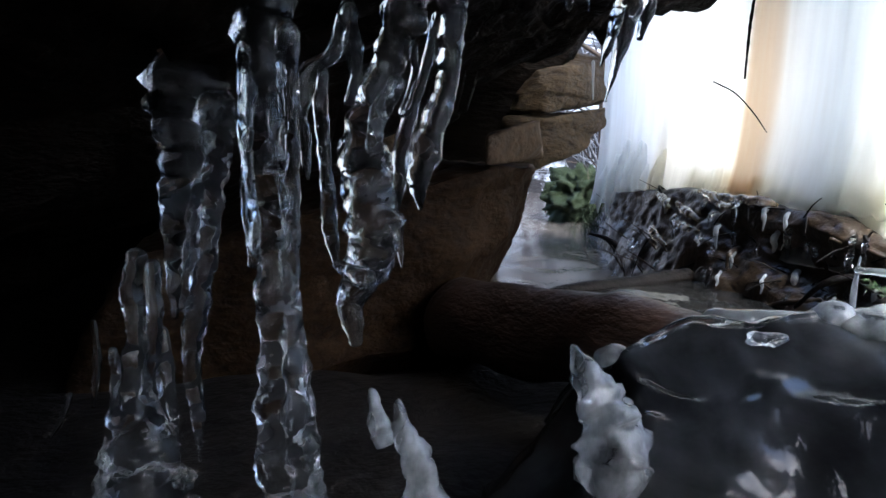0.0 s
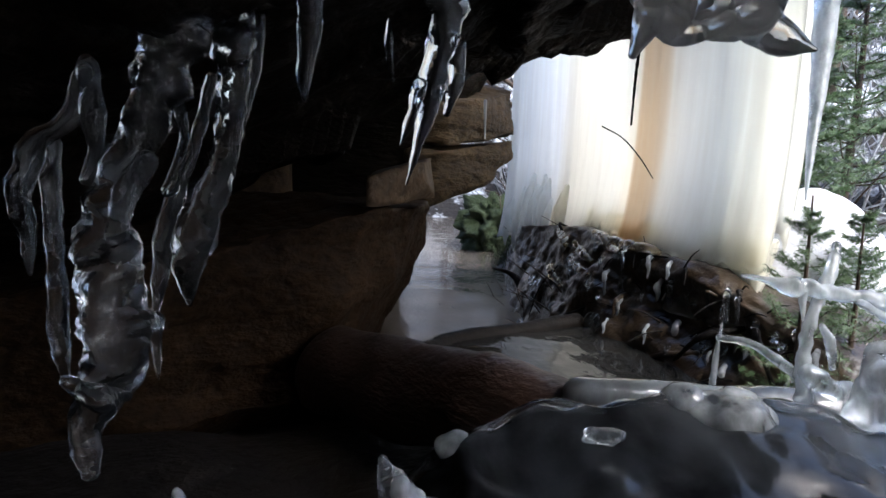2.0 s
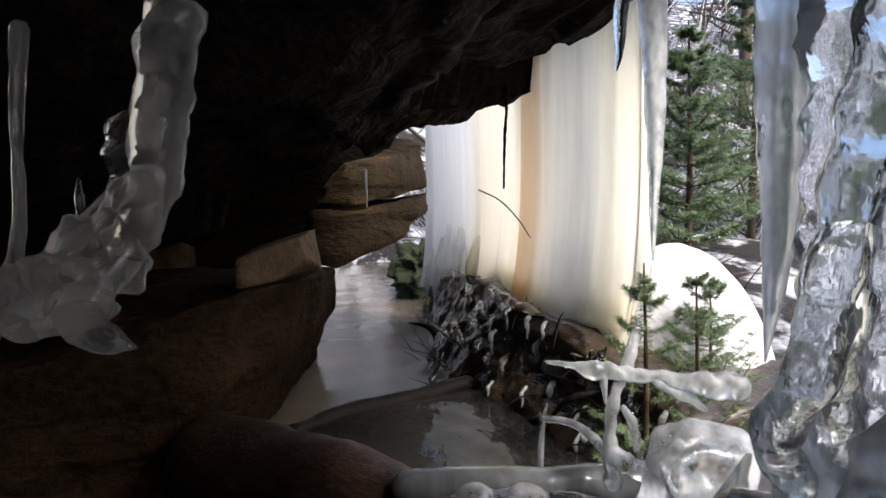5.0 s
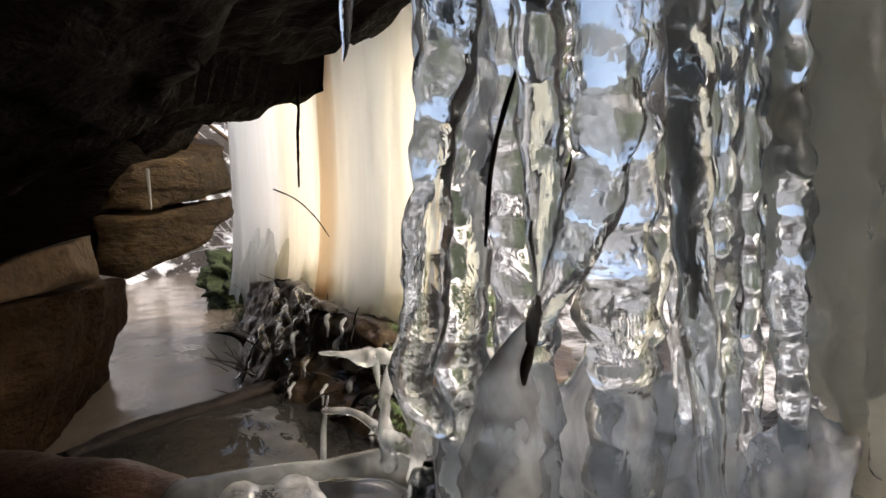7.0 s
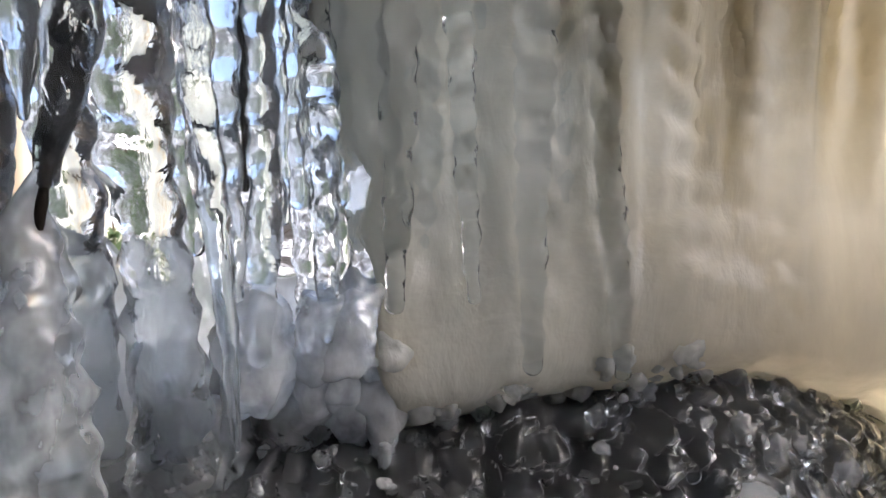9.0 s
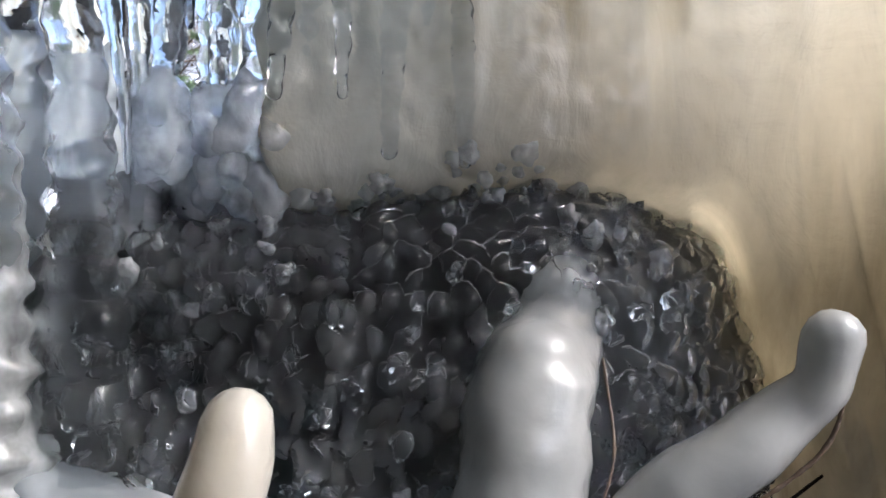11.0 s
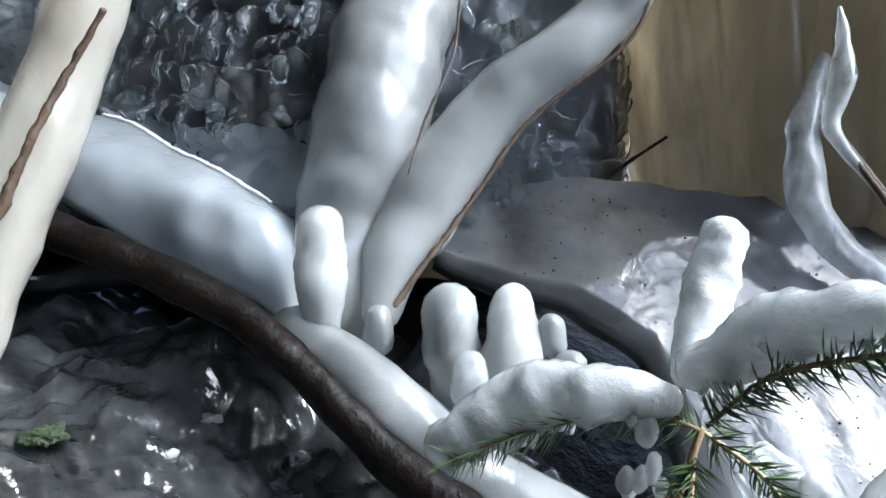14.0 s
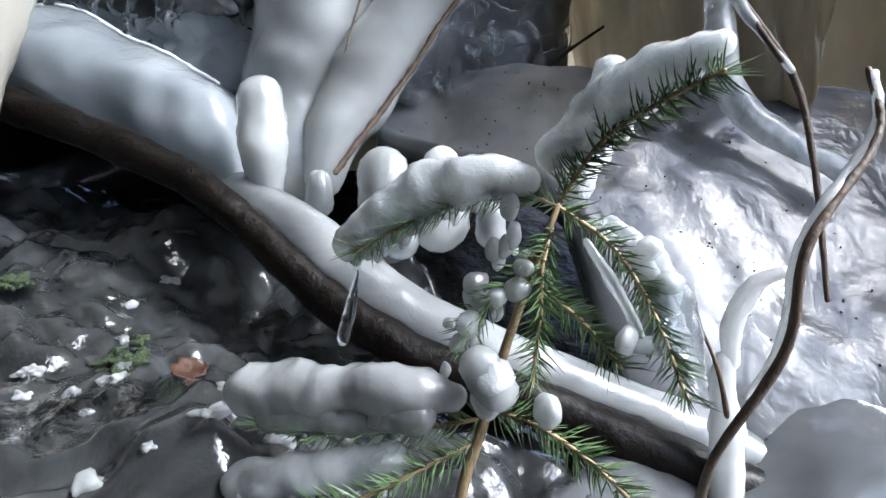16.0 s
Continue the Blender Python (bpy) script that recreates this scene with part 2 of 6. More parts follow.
M_GLAZE = clear_ice("glazing_ice", (0.93, 0.96, 0.98), 0.01, 0.0, 0.05, 40, (1, 1, 1), 0.025)
M_LOBE = clear_ice("lobed_ice", (0.90, 0.93, 0.95), 0.05, 0.12, 0.25, 60, (1, 1, 0.8), 0.28)
M_BEADH = clear_ice("hazy_bead_ice", (0.86, 0.89, 0.92), 0.08, 0.22, 0.10, 50, (1, 1, 1), 0.05)
M_MILK = milky_ice("milky_ice", (0.60, 0.61, 0.60), (0.43, 0.45, 0.45), 0.50, 0.38, 17, (1, 1, 1), None, 0.1, 0.10, 1.0, 0.05)
M_FLOW = milky_ice("flow_ice", (0.62, 0.66, 0.69), (0.34, 0.38, 0.42), 0.50, 0.35, 11, (1, 1, 1), None, 0.1, 0.12, 1.0, 0.05)
M_WHITE = milky_ice("white_ice", (0.78, 0.79, 0.79), (0.58, 0.61, 0.62), 0.45, 0.30, 40, (1, 1, 1), None, 0.15, 0.4, 1.0, 0.02)
M_CLOT = milky_ice("dim_ice", (0.58, 0.62, 0.66), (0.36, 0.40, 0.44), 0.45, 0.35, 12, (1, 1, 1), None, 0.1, 0.12, 1.0, 0.03)
M_CREAM = milky_ice("cream_ice", (0.70, 0.67, 0.59), (0.54, 0.50, 0.43), 0.40, 0.35, 12, (1, 1, 1), None, 0.1, 0.2, 1.0, 0.06)
M_GREY = milky_ice("grey_ice", (0.28, 0.30, 0.31), (0.09, 0.095, 0.10), 0.5, 0.18)
M_YELLOW = fall_mat("straw_ice")
M_OCHRE = milky_ice("ochre_ice", (0.74, 0.66, 0.49), (0.42, 0.35, 0.24), 0.08, 0.3, 9, (1, 1, 0.45), None, 0.4, 0.25, 0.4)
M_SHEET = milky_ice("ice_sheet", (0.19, 0.20, 0.215), (0.05, 0.05, 0.048), 0.2, 0.2, 7, (1, 1, 1), None, 0.5, 0.2, 1.0, 0.02)
M_DARKICE = milky_ice("dark_ice", (0.085, 0.088, 0.092), (0.004, 0.004, 0.004), 0.05, 0.04, 14, (1, 1, 1), None, 0.8, 0.5, 1.0, 0.003)
M_APRON = milky_ice("black_ice", (0.07, 0.075, 0.08), (0.008, 0.008, 0.009), 0.25, 0.05, 7, (1, 1, 1), None, 0.45, 0.12, 0.35)
M_PALE = milky_ice("pale_ice", (0.56, 0.57, 0.565), (0.32, 0.34, 0.345), 0.62, 0.30, 20, (1, 1, 1), None, 0.15, 0.2, 1.0, 0.025)
M_BARK = plain("wet_bark", (0.003, 0.002, 0.0016), (0.013, 0.009, 0.006), 22, 0.65, 0.3, 0.01, (1, 1, 1), 0, 0.0)
M_WOOD = plain("reddish_wood", (0.006, 0.0035, 0.002), (0.050, 0.024, 0.013), 14, 0.55, 0.5, 0.012, (0.6, 0.6, 1.6), 0, 0.1)
M_BARK.node_tree.nodes["Principled BSDF"].inputs["Specular IOR Level"].default_value = 0.2
M_LOG = plain("log_bark", (0.0015, 0.001, 0.0008), (0.007, 0.0045, 0.003), 26, 0.5, 0.3, 0.005, (1, 1, 1), 0, 0.03)
M_LOG.node_tree.nodes["Principled BSDF"].inputs["Specular IOR Level"].default_value = 0.15
M_TWIG = plain("twig_bark", (0.03, 0.02, 0.013), (0.11, 0.07, 0.042), 60, 0.6, 0.5, 0.002)
M_STRAW = plain("tan_stem", (0.24, 0.16, 0.08), (0.42, 0.31, 0.17), 80, 0.6, 0.4, 0.001)
M_NEEDLE = plain("spruce_needles", (0.045, 0.085, 0.028), (0.12, 0.19, 0.07), 30, 0.45, 0.2, 0.001)
M_MOSS = plain("moss", (0.012, 0.022, 0.008), (0.045, 0.07, 0.02), 60, 0.8, 0.8, 0.01)
M_SOIL = plain("wet_debris", (0.003, 0.0025, 0.002), (0.020, 0.015, 0.011), 18, 0.5, 1.0, 0.03)
M_MUCK = plain("iced_soil", (0.006, 0.004, 0.0025), (0.085, 0.056, 0.030), 9, 0.4, 0.5, 0.012, (1, 1, 1), 0, 0.3)
M_AMBER = clear_ice("amber_ice", (0.80, 0.68, 0.50), 0.04, 0.10, 0.3, 40)
M_FROST = plain("frosted_twigs", (0.10, 0.09, 0.085), (0.62, 0.64, 0.68), 9, 0.8, 0.3, 0.005)
M_SNOW = plain("snow", (0.80, 0.82, 0.86), (0.88, 0.89, 0.91), 14, 0.7, 0.3, 0.02)
M_LEAF = plain("dead_leaf", (0.02, 0.009, 0.004), (0.065, 0.026, 0.012), 40, 0.5, 0.4, 0.002)


def water_mat(name, a, b, rough):
    m, nt, p, ln = nodes_of(name)
    ln.new(ramp(nt, tex_noise(nt, 2.2, 4), [(0.3, a), (0.7, b)]), p.inputs["Base Color"])
    p.inputs["Roughness"].default_value, p.inputs["IOR"].default_value = rough, 1.33
    p.inputs["Specular IOR Level"].default_value = 0.3
    bump(nt, p, tex_noise(nt, 26, 2, (1, 0.5, 1), 0.5, 0.5), 0.10, 0.02)
    return m


def forest_ground():
    """Leaf litter and brush showing through a thin cover of snow."""
    m, nt, p, ln = nodes_of("snowy_litter")
    f = tex_noise(nt, 2.6, 8, (1, 1, 1), 0.7)
    g = tex_noise(nt, 19, 5)
    litter = ramp(nt, g, [(0.3, (0.003, 0.0022, 0.0018)), (0.7, (0.020, 0.014, 0.009))])
    sn = ramp(nt, f, [(0.49, (0, 0, 0)), (0.60, (1, 1, 1))])
    near = nt.nodes.new("ShaderNodeTexCoord")
    sep = nt.nodes.new("ShaderNodeSeparateXYZ")
    ln.new(near.outputs["Object"], sep.inputs["Vector"])
    mr = nt.nodes.new("ShaderNodeMapRange")
    mr.inputs["From Min"].default_value, mr.inputs["From Max"].default_value = 5.0, 7.0
    ln.new(sep.outputs["Y"], mr.inputs["Value"])
    me = nt.nodes.new("ShaderNodeMapRange")
    me.inputs["From Min"].default_value, me.inputs["From Max"].default_value = 0.75, 1.4
    edge = nt.nodes.new("ShaderNodeMath")
    edge.operation = "MULTIPLY_ADD"
    ln.new(tex_noise(nt, 0.7, 4), edge.inputs[0])
    edge.inputs[1].default_value = -1.6
    ln.new(sep.outputs["X"], edge.inputs[2])
    ln.new(edge.outputs["Value"], me.inputs["Value"])
    either = nt.nodes.new("ShaderNodeMath")
    either.operation = "MAXIMUM"
    ln.new(mr.outputs["Result"], either.inputs[0])
    ln.new(me.outputs["Result"], either.inputs[1])
    k = mixed(nt, (0, 0, 0), sn, either.outputs["Value"])
    ln.new(mixed(nt, litter, (0.74, 0.77, 0.82), k), p.inputs["Base Color"])
    p.inputs["Roughness"].default_value = 0.65
    bump(nt, p, g, 0.8, 0.03)
    return m


M_WATER = water_mat("stream_water", (0.10, 0.085, 0.068), (0.17, 0.15, 0.125), 0.16)
M_POOL = water_mat("pool_water", (0.012, 0.012, 0.012), (0.03, 0.028, 0.025), 0.06)
M_GROUND = forest_ground()

# ---- building tools ----
def nz(v, f, seed=0.0):
    return noise.noise(Vector((v[0] * f + seed, v[1] * f - seed * 0.7, v[2] * f + seed * 1.3)))


def link(name, bm, mat, parent=None, label="", smooth=True, at=None):
    me = bpy.data.meshes.new(name)
    bmesh.ops.recalc_face_normals(bm, faces=bm.faces[:])
    if smooth:
        for f in bm.faces:
            f.smooth = True
    bm.to_mesh(me)
    bm.free()
    me.materials.append(mat)
    ob = new(name, me)
    if parent is not None:
        ob.parent = parent
        ob.matrix_parent_inverse = Matrix.Translation(-base_of(parent))
    if label:
        ob["label"] = label
    return ob


def base_of(ob):
    return ob.location.copy() if ob.parent is None else Vector((0, 0, 0))


def part(name, bm, mat, parent, label="", smooth=True):
    return link(name, bm, mat, parent, label, smooth)


def thing(name, at, label, category, group=""):
    e = new(name)
    e.empty_display_size = 0.05
    e.location = at
    return tagged(e, label, category, group)


def solo(name, bm, mat, label, category, group="", smooth=True):
    return tagged(link(name, bm, mat, None, "", smooth), label, category, group)


def structure(name, bm, mat, label="", smooth=True):
    return tagged(link(name, bm, mat, None, "", smooth), label, "", "", "structure")


def curve_pts(ctrl, step):
    """Points and radii along a smooth line through control rows (x, y, z, radius)."""
    c = [np.array(p, float) for p in ctrl]
    c = [2 * c[0] - c[1]] + c + [2 * c[-1] - c[-2]]
    out = []
    for i in range(1, len(c) - 2):
        n = max(2, int(np.linalg.norm(c[i + 1][:3] - c[i][:3]) / step))
        for k in range(n):
            t = k / n
            out.append(0.5 * (2 * c[i] + (c[i + 1] - c[i - 1]) * t + (2 * c[i - 1] - 5 * c[i] + 4 * c[i + 1] - c[i + 2]) * t * t
                              + (3 * c[i] - c[i - 1] - 3 * c[i + 1] + c[i + 2]) * t ** 3))
    out.append(c[-2])
    return out


def tube(bm, ctrl, step=0.01, seg=12, lump=0.0, freq=25.0, rib=0.0, ribs=60.0, seed=0.0, squash=1.0, ends=(True, True)):
    """A tapering round body along control rows (x, y, z, radius), lumpy by noise, with rounded ends."""
    pts = curve_pts(ctrl, step)
    rows = [(Vector(p[:3]), max(0.0004, p[3])) for p in pts]

    def dome(p, r, d):
        return [(p + d * r * math.sin(a), max(0.0003, r * math.cos(a))) for a in (0.5, 0.95, 1.3)]

    d0 = (rows[0][0] - rows[1][0]).normalized()
    d1 = (rows[-1][0] - rows[-2][0]).normalized()
    if ends[0]:
        rows = dome(*rows[0], d0)[::-1] + rows
    if ends[1]:
        rows = rows + dome(*rows[-1], d1)
    rings, up, s = [], None, 0.0
    for i, (p, r) in enumerate(rows):
        a, b = rows[max(0, i - 1)][0], rows[min(len(rows) - 1, i + 1)][0]
        tan = (b - a).normalized() if (b - a).length > 1e-9 else Vector((0, 0, 1))
        if up is None:
            up = tan.orthogonal().normalized()
        up = (up - tan * up.dot(tan)).normalized()
        side = tan.cross(up)
        if i:
            s += (p - rows[i - 1][0]).length
        ring = []
        for k in range(seg):
            an = 2 * math.pi * k / seg
            d = up * math.cos(an) + side * math.sin(an) * squash
            q = p + d * r
            f = 1 + lump * nz(q, freq, seed) + 0.4 * lump * nz(q, freq * 2.7, seed + 5)
            f += rib * math.sin(s * ribs + 2.0 * nz(q, 8, seed)) if rib else 0
            ring.append(bm.verts.new(p + d * r * max(0.25, f)))
        rings.append(ring)
    for a, b in zip(rings, rings[1:]):
        for k in range(seg):
            bm.faces.new((a[k], a[(k + 1) % seg], b[(k + 1) % seg], b[k]))
    bm.faces.new(rings[0][::-1])
    bm.faces.new(rings[-1])
    return bm


def blob(bm, at, size, lump=0.2, freq=14.0, sub=3, seed=0.0, boxy=2.0, strata=0.0, layer=0.06, shear=0.0):
    """A lumpy rounded body; boxy over 2 squares it, strata steps it in layers."""
    res = bmesh.ops.create_icosphere(bm, subdivisions=sub, radius=1.0)
    for v in res["verts"]:
        d = v.co.copy()
        k = (abs(d.x) ** boxy + abs(d.y) ** boxy + abs(d.z) ** boxy) ** (-1 / boxy)
        p = Vector((d.x * k * size[0], d.y * k * size[1], d.z * k * size[2]))
        q = p + Vector(at)
        f = 1 + lump * nz(q, freq, seed) + lump * 0.5 * nz(q, freq * 2.3, seed + 3)
        if strata:
            f += strata * (math.floor(q.z / layer + 0.6 * nz(q, 3, seed)) % 2 - 0.5)
        v.co = Vector(at) + p * f + Vector((shear * p.z * f, 0, 0))
    return bm


def grid(bm, nu, nv, fn, thick=None):
    """A sheet fn(u, v) over the unit square; with thick(u, v), a vector, it is closed as a solid."""
    def lay(off):
        vs = []
        for j in range(nv + 1):
            for i in range(nu + 1):
                u, v = i / nu, j / nv
                p = Vector(fn(u, v))
                vs.append(bm.verts.new(p + Vector(thick(u, v)) if off else p))
        return vs

    def idx(i, j):
        return j * (nu + 1) + i

    a = lay(False)
    for j in range(nv):
        for i in range(nu):
            bm.faces.new((a[idx(i, j)], a[idx(i + 1, j)], a[idx(i + 1, j + 1)], a[idx(i, j + 1)]))
    if thick:
        b = lay(True)
        for j in range(nv):
            for i in range(nu):
                bm.faces.new((b[idx(i, j)], b[idx(i, j + 1)], b[idx(i + 1, j + 1)], b[idx(i + 1, j)]))
        rim = [idx(i, 0) for i in range(nu)] + [idx(nu, j) for j in range(nv)] + [idx(i, nv) for i in range(nu, 0, -1)] + [idx(0, j) for j in range(nv, 0, -1)]
        for k, p in enumerate(rim):
            q = rim[(k + 1) % len(rim)]
            bm.faces.new((a[p], b[p], b[q], a[q]))
    return bm


def B():
    return bmesh.new()


def polyline(rows, s):
    """The point at the share s of the length of a plan line."""
    d = [0.0]
    for a, b in zip(rows, rows[1:]):
        d.append(d[-1] + math.dist(a, b))
    x = s * d[-1]
    for i in range(len(rows) - 1):
        if x <= d[i + 1] or i == len(rows) - 2:
            w = (x - d[i]) / (d[i + 1] - d[i])
            return tuple(a + (b - a) * w for a, b in zip(rows[i], rows[i + 1]))


def icicle(bm, top, tip, r, seg=12, lump=0.12, rib=0.06, ribs=240.0, power=0.75, seed=0.0, step=0.006):
    """A hanging icicle from top to tip, widest at the top."""
    t, e = Vector(top), Vector(tip)
    rows = []
    for k in range(9):
        s = k / 8
        p = t.lerp(e, s) + Vector((nz((s * 3, seed, 0), 1, seed), nz((0, s * 3, seed), 1, seed), 0)) * r * 0.35 * s
        rows.append((*p, max(0.0008, r * (1 - s) ** power)))
    return tube(bm, rows, step, seg, lump, 30, rib, ribs, seed)

# ---- ground, water, roof slab ----
LEVELS = [(-1.2, 0.4, -0.55), (-0.4, 0.5, -0.56), (-0.1, 0.9, -0.60), (0.2, 0.2, -0.62), (0.3, -0.6, -0.7), (-0.3, 1.4, -0.60), (0.1, 1.5, -0.62), (0.5, 1.3, -0.60), (0.5, 0.6, -0.55), (0.75, 1.0, -0.52),
          (-0.2, 1.9, -0.74), (0.2, 2.2, -0.76), (0.5, 2.0, -0.74), (0.7, 1.6, -0.62), (0.45, 2.7, -0.78), (0.3, 3.4, -0.78), (0.7, 3.3, -0.76), (0.7, 4.4, -0.76), (0.5, 5.6, -0.74), (0.9, 6.4, -0.68),
          (1.25, 1.6, -0.34), (1.2, 2.1, -0.30), (1.25, 2.7, -0.36), (1.15, 3.4, -0.45), (1.35, 4.2, -0.46), (1.6, 2.4, -0.2), (1.5, 5.2, -0.40), (1.1, 1.25, -0.50)]
LEVELS += [(1.5, 1.4, -0.32), (0.72, 0.1, -0.60), (0.74, -0.13, -0.64), (0.9, -0.1, -0.66), (0.95, -0.4, -0.72), (0.90, -0.22, -0.69), (0.95, -0.30, -0.71), (0.85, -0.15, -0.68), (0.6, -0.8, -0.75),
          (1.05, 0.0, -0.60), (1.4, -0.2, -0.60), (1.3, -0.6, -0.70), (1.1, -0.35, -0.68), (1.5, 0.6, -0.35)]
LEVELS += [(2.2, 3.2, -0.1), (-1.5, 4.0, 0.2), (-1.0, 7.0, 0.6),
          (3.0, 1.5, 0.0), (3.5, 6.0, 1.2), (1.0, 9.0, 0.9), (3.0, -2.0, -0.8), (-3.6, 0.0, 1.5), (-3.4, 3.2, 1.4), (-3.6, -3.2, 1.6), (-1.8, 4.0, 1.0), (-1.0, -3.4, 1.2), (0.4, -3.4, 0.6), (-6.0, 0.0, 2.2), (-5.0, 6.0, 2.0), (-5.0, -6.0, 2.0)]


def ground_z(x, y):
    num = den = 0.0
    for a, b, c in LEVELS:
        w = 1 / ((x - a) ** 2 + (y - b) ** 2 + 0.004) ** 2
        num, den = num + w * c, den + w
    z = num / den
    far = max(0.0, math.hypot(x - 1, y - 1) - 7)
    z += 0.45 * min(far, 14)
    near = math.exp(-max(0, math.hypot(x - 0.6, y - 1) - 3))
    return z + 0.02 * nz((x, y, 0), 9, 3) + 0.05 * (1 - near) * nz((x, y, 0), 2.5, 8) + 0.25 * min(1, far / 5) * nz((x, y, 0), 0.5, 1)


def stretch(u, lo, hi, mid, tight):
    """Spreads u over lo..hi, densest round mid."""
    s = math.copysign(abs(2 * u - 1) ** tight, 2 * u - 1)
    return mid + (s * (hi - mid) if s > 0 else -s * (lo - mid))


bm = grid(B(), 150, 150, lambda u, v: ((x := stretch(u, -70, 70, 0.7, 4.0)), (y := stretch(v, -60, 80, 1.2, 4.0)), ground_z(x, y)))
structure("ground", bm, M_GROUND, "dark litter and snow on the forest floor")

bm = grid(B(), 90, 140, lambda u, v: ((x := 0.0 + 1.6 * u), (y := 1.80 + 5.8 * v), -0.59 + 0.004 * nz((x, y, 0), 6, 2)))
structure("water", bm, M_WATER, "murky half-frozen stream between the rocks")
POOL_W = [(0.20, 1.70), (0.42, 1.84), (0.60, 1.90), (0.82, 1.92)]
POOL_E = [(0.55, 0.95), (0.75, 0.92), (0.95, 0.90), (1.15, 1.0)]


def pool_pt(u, v):
    a, b = polyline(POOL_E, u), polyline(POOL_W, u)
    x, y = a[0] + (b[0] - a[0]) * v, a[1] + (b[1] - a[1]) * v
    return (x, y, -0.435 + 0.004 * nz((x, y, 0), 12, 5))


structure("water_pool", grid(B(), 50, 60, pool_pt, lambda u, v: (0, 0, -0.05)), M_POOL, "dark pool held back by driftwood")


def roof_z(x, y):
    return 0.06 + 0.42 * x + 0.10 * (1.9 - y)


def roof_low(x, y):
    z = roof_z(x, y)
    w = 0.5 * y - 0.9 * x + 0.35 * nz((x, y, 0), 1.6, 4)
    step = 0.04 * (math.floor(w * 3.2) % 3) + 0.018 * (math.floor(w * 11 + nz((x, y, 0), 5, 3)) % 2)
    return z + step + 0.03 * nz((x, y, 0), 4, 9) + 0.012 * nz((x, y * 2, 0), 15, 2)


# past the icefall the lip is out of view, drawn to shape the light
ROOF_LIP = [(1.40, 2.0), (1.32, 1.3), (1.05, 0.7), (1.00, 0.20), (1.20, -0.12), (1.40, -0.40), (0.92, -0.52), (0.76, -0.66), (0.72, -2.4)]


def roof_edge_x(y):
    for (xa, ya), (xb, yb) in zip(ROOF_LIP, ROOF_LIP[1:]):
        if ya >= y >= yb:
            return xa + (xb - xa) * (ya - y) / max(1e-6, ya - yb)
    return ROOF_LIP[0][0] if y > ROOF_LIP[0][1] else ROOF_LIP[-1][0]


def roof_pt(u, v):
    y = 2.0 - 4.3 * v + 0.03 * nz((u * 30, 0, 0), 1, 3) * (v < 0.02)
    x = -2.4 + (roof_edge_x(y) + 2.4) * u
    return (x, y, roof_low(x, y))


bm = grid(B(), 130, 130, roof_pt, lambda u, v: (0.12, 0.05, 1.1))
structure("ceiling", bm, M_ROOF, "layered rock overhang roofing the hollow, colour darkened for its shade")
# rock closing the hollow's back and sides; south and north added to block daylight
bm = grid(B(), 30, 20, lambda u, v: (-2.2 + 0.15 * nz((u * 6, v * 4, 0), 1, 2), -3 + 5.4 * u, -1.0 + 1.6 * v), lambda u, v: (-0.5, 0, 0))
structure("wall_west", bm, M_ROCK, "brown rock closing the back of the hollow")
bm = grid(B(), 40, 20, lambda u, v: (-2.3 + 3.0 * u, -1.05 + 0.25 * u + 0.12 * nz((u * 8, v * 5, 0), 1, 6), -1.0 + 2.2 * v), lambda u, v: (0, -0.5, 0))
structure("light_block_south", bm, M_ROCK, "unseen brown rock added behind to keep light out of the hollow")
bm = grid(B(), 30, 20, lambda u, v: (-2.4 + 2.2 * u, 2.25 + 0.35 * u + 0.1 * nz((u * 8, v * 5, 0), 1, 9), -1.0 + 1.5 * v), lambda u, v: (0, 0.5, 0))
structure("light_block_north", bm, M_ROCK, "brown rock added beside the stream to keep light out of the hollow")

# ---- boulders under the overhang ----
def rock_mesh(corners, seed, cuts=5, lump=0.03, freq=4.0, chip=0.02, layer=0.07):
    """An angular block: the hull of its corners, with uneven faces, chipped in layers."""
    bm = B()
    for c in corners:
        bm.verts.new(c)
    res = bmesh.ops.convex_hull(bm, input=bm.verts[:])
    bmesh.ops.delete(bm, geom=[v for v in res["geom_interior"] if isinstance(v, bmesh.types.BMVert)], context="VERTS")
    for k in range(cuts):
        long = [e for e in bm.edges if e.calc_length() > 0.028]
        if not long:
            break
        bmesh.ops.subdivide_edges(bm, edges=long, cuts=1, use_grid_fill=True)
        bmesh.ops.triangulate(bm, faces=[f for f in bm.faces if len(f.verts) > 4])
    bmesh.ops.smooth_vert(bm, verts=bm.verts[:], factor=0.5, use_axis_x=True, use_axis_y=True, use_axis_z=True)
    bm.normal_update()
    for v in bm.verts:
        q = v.co
        w = q.z / layer + 0.5 * nz(q, 3, seed)
        step = chip * ((math.floor(w) * 0.618) % 1 - 0.5)
        v.co = q + v.normal * (lump * nz(q, freq, seed) + lump * 0.4 * nz(q, freq * 3, seed + 4) + 0.12 * lump * nz(q, freq * 11, seed) + step)
    return bm


def boulder(corners, label, seed, mat=M_ROCK, **shape):
    return solo("boulder", rock_mesh(corners, seed, **shape), mat, label, "boulder", "boulders under the overhang")


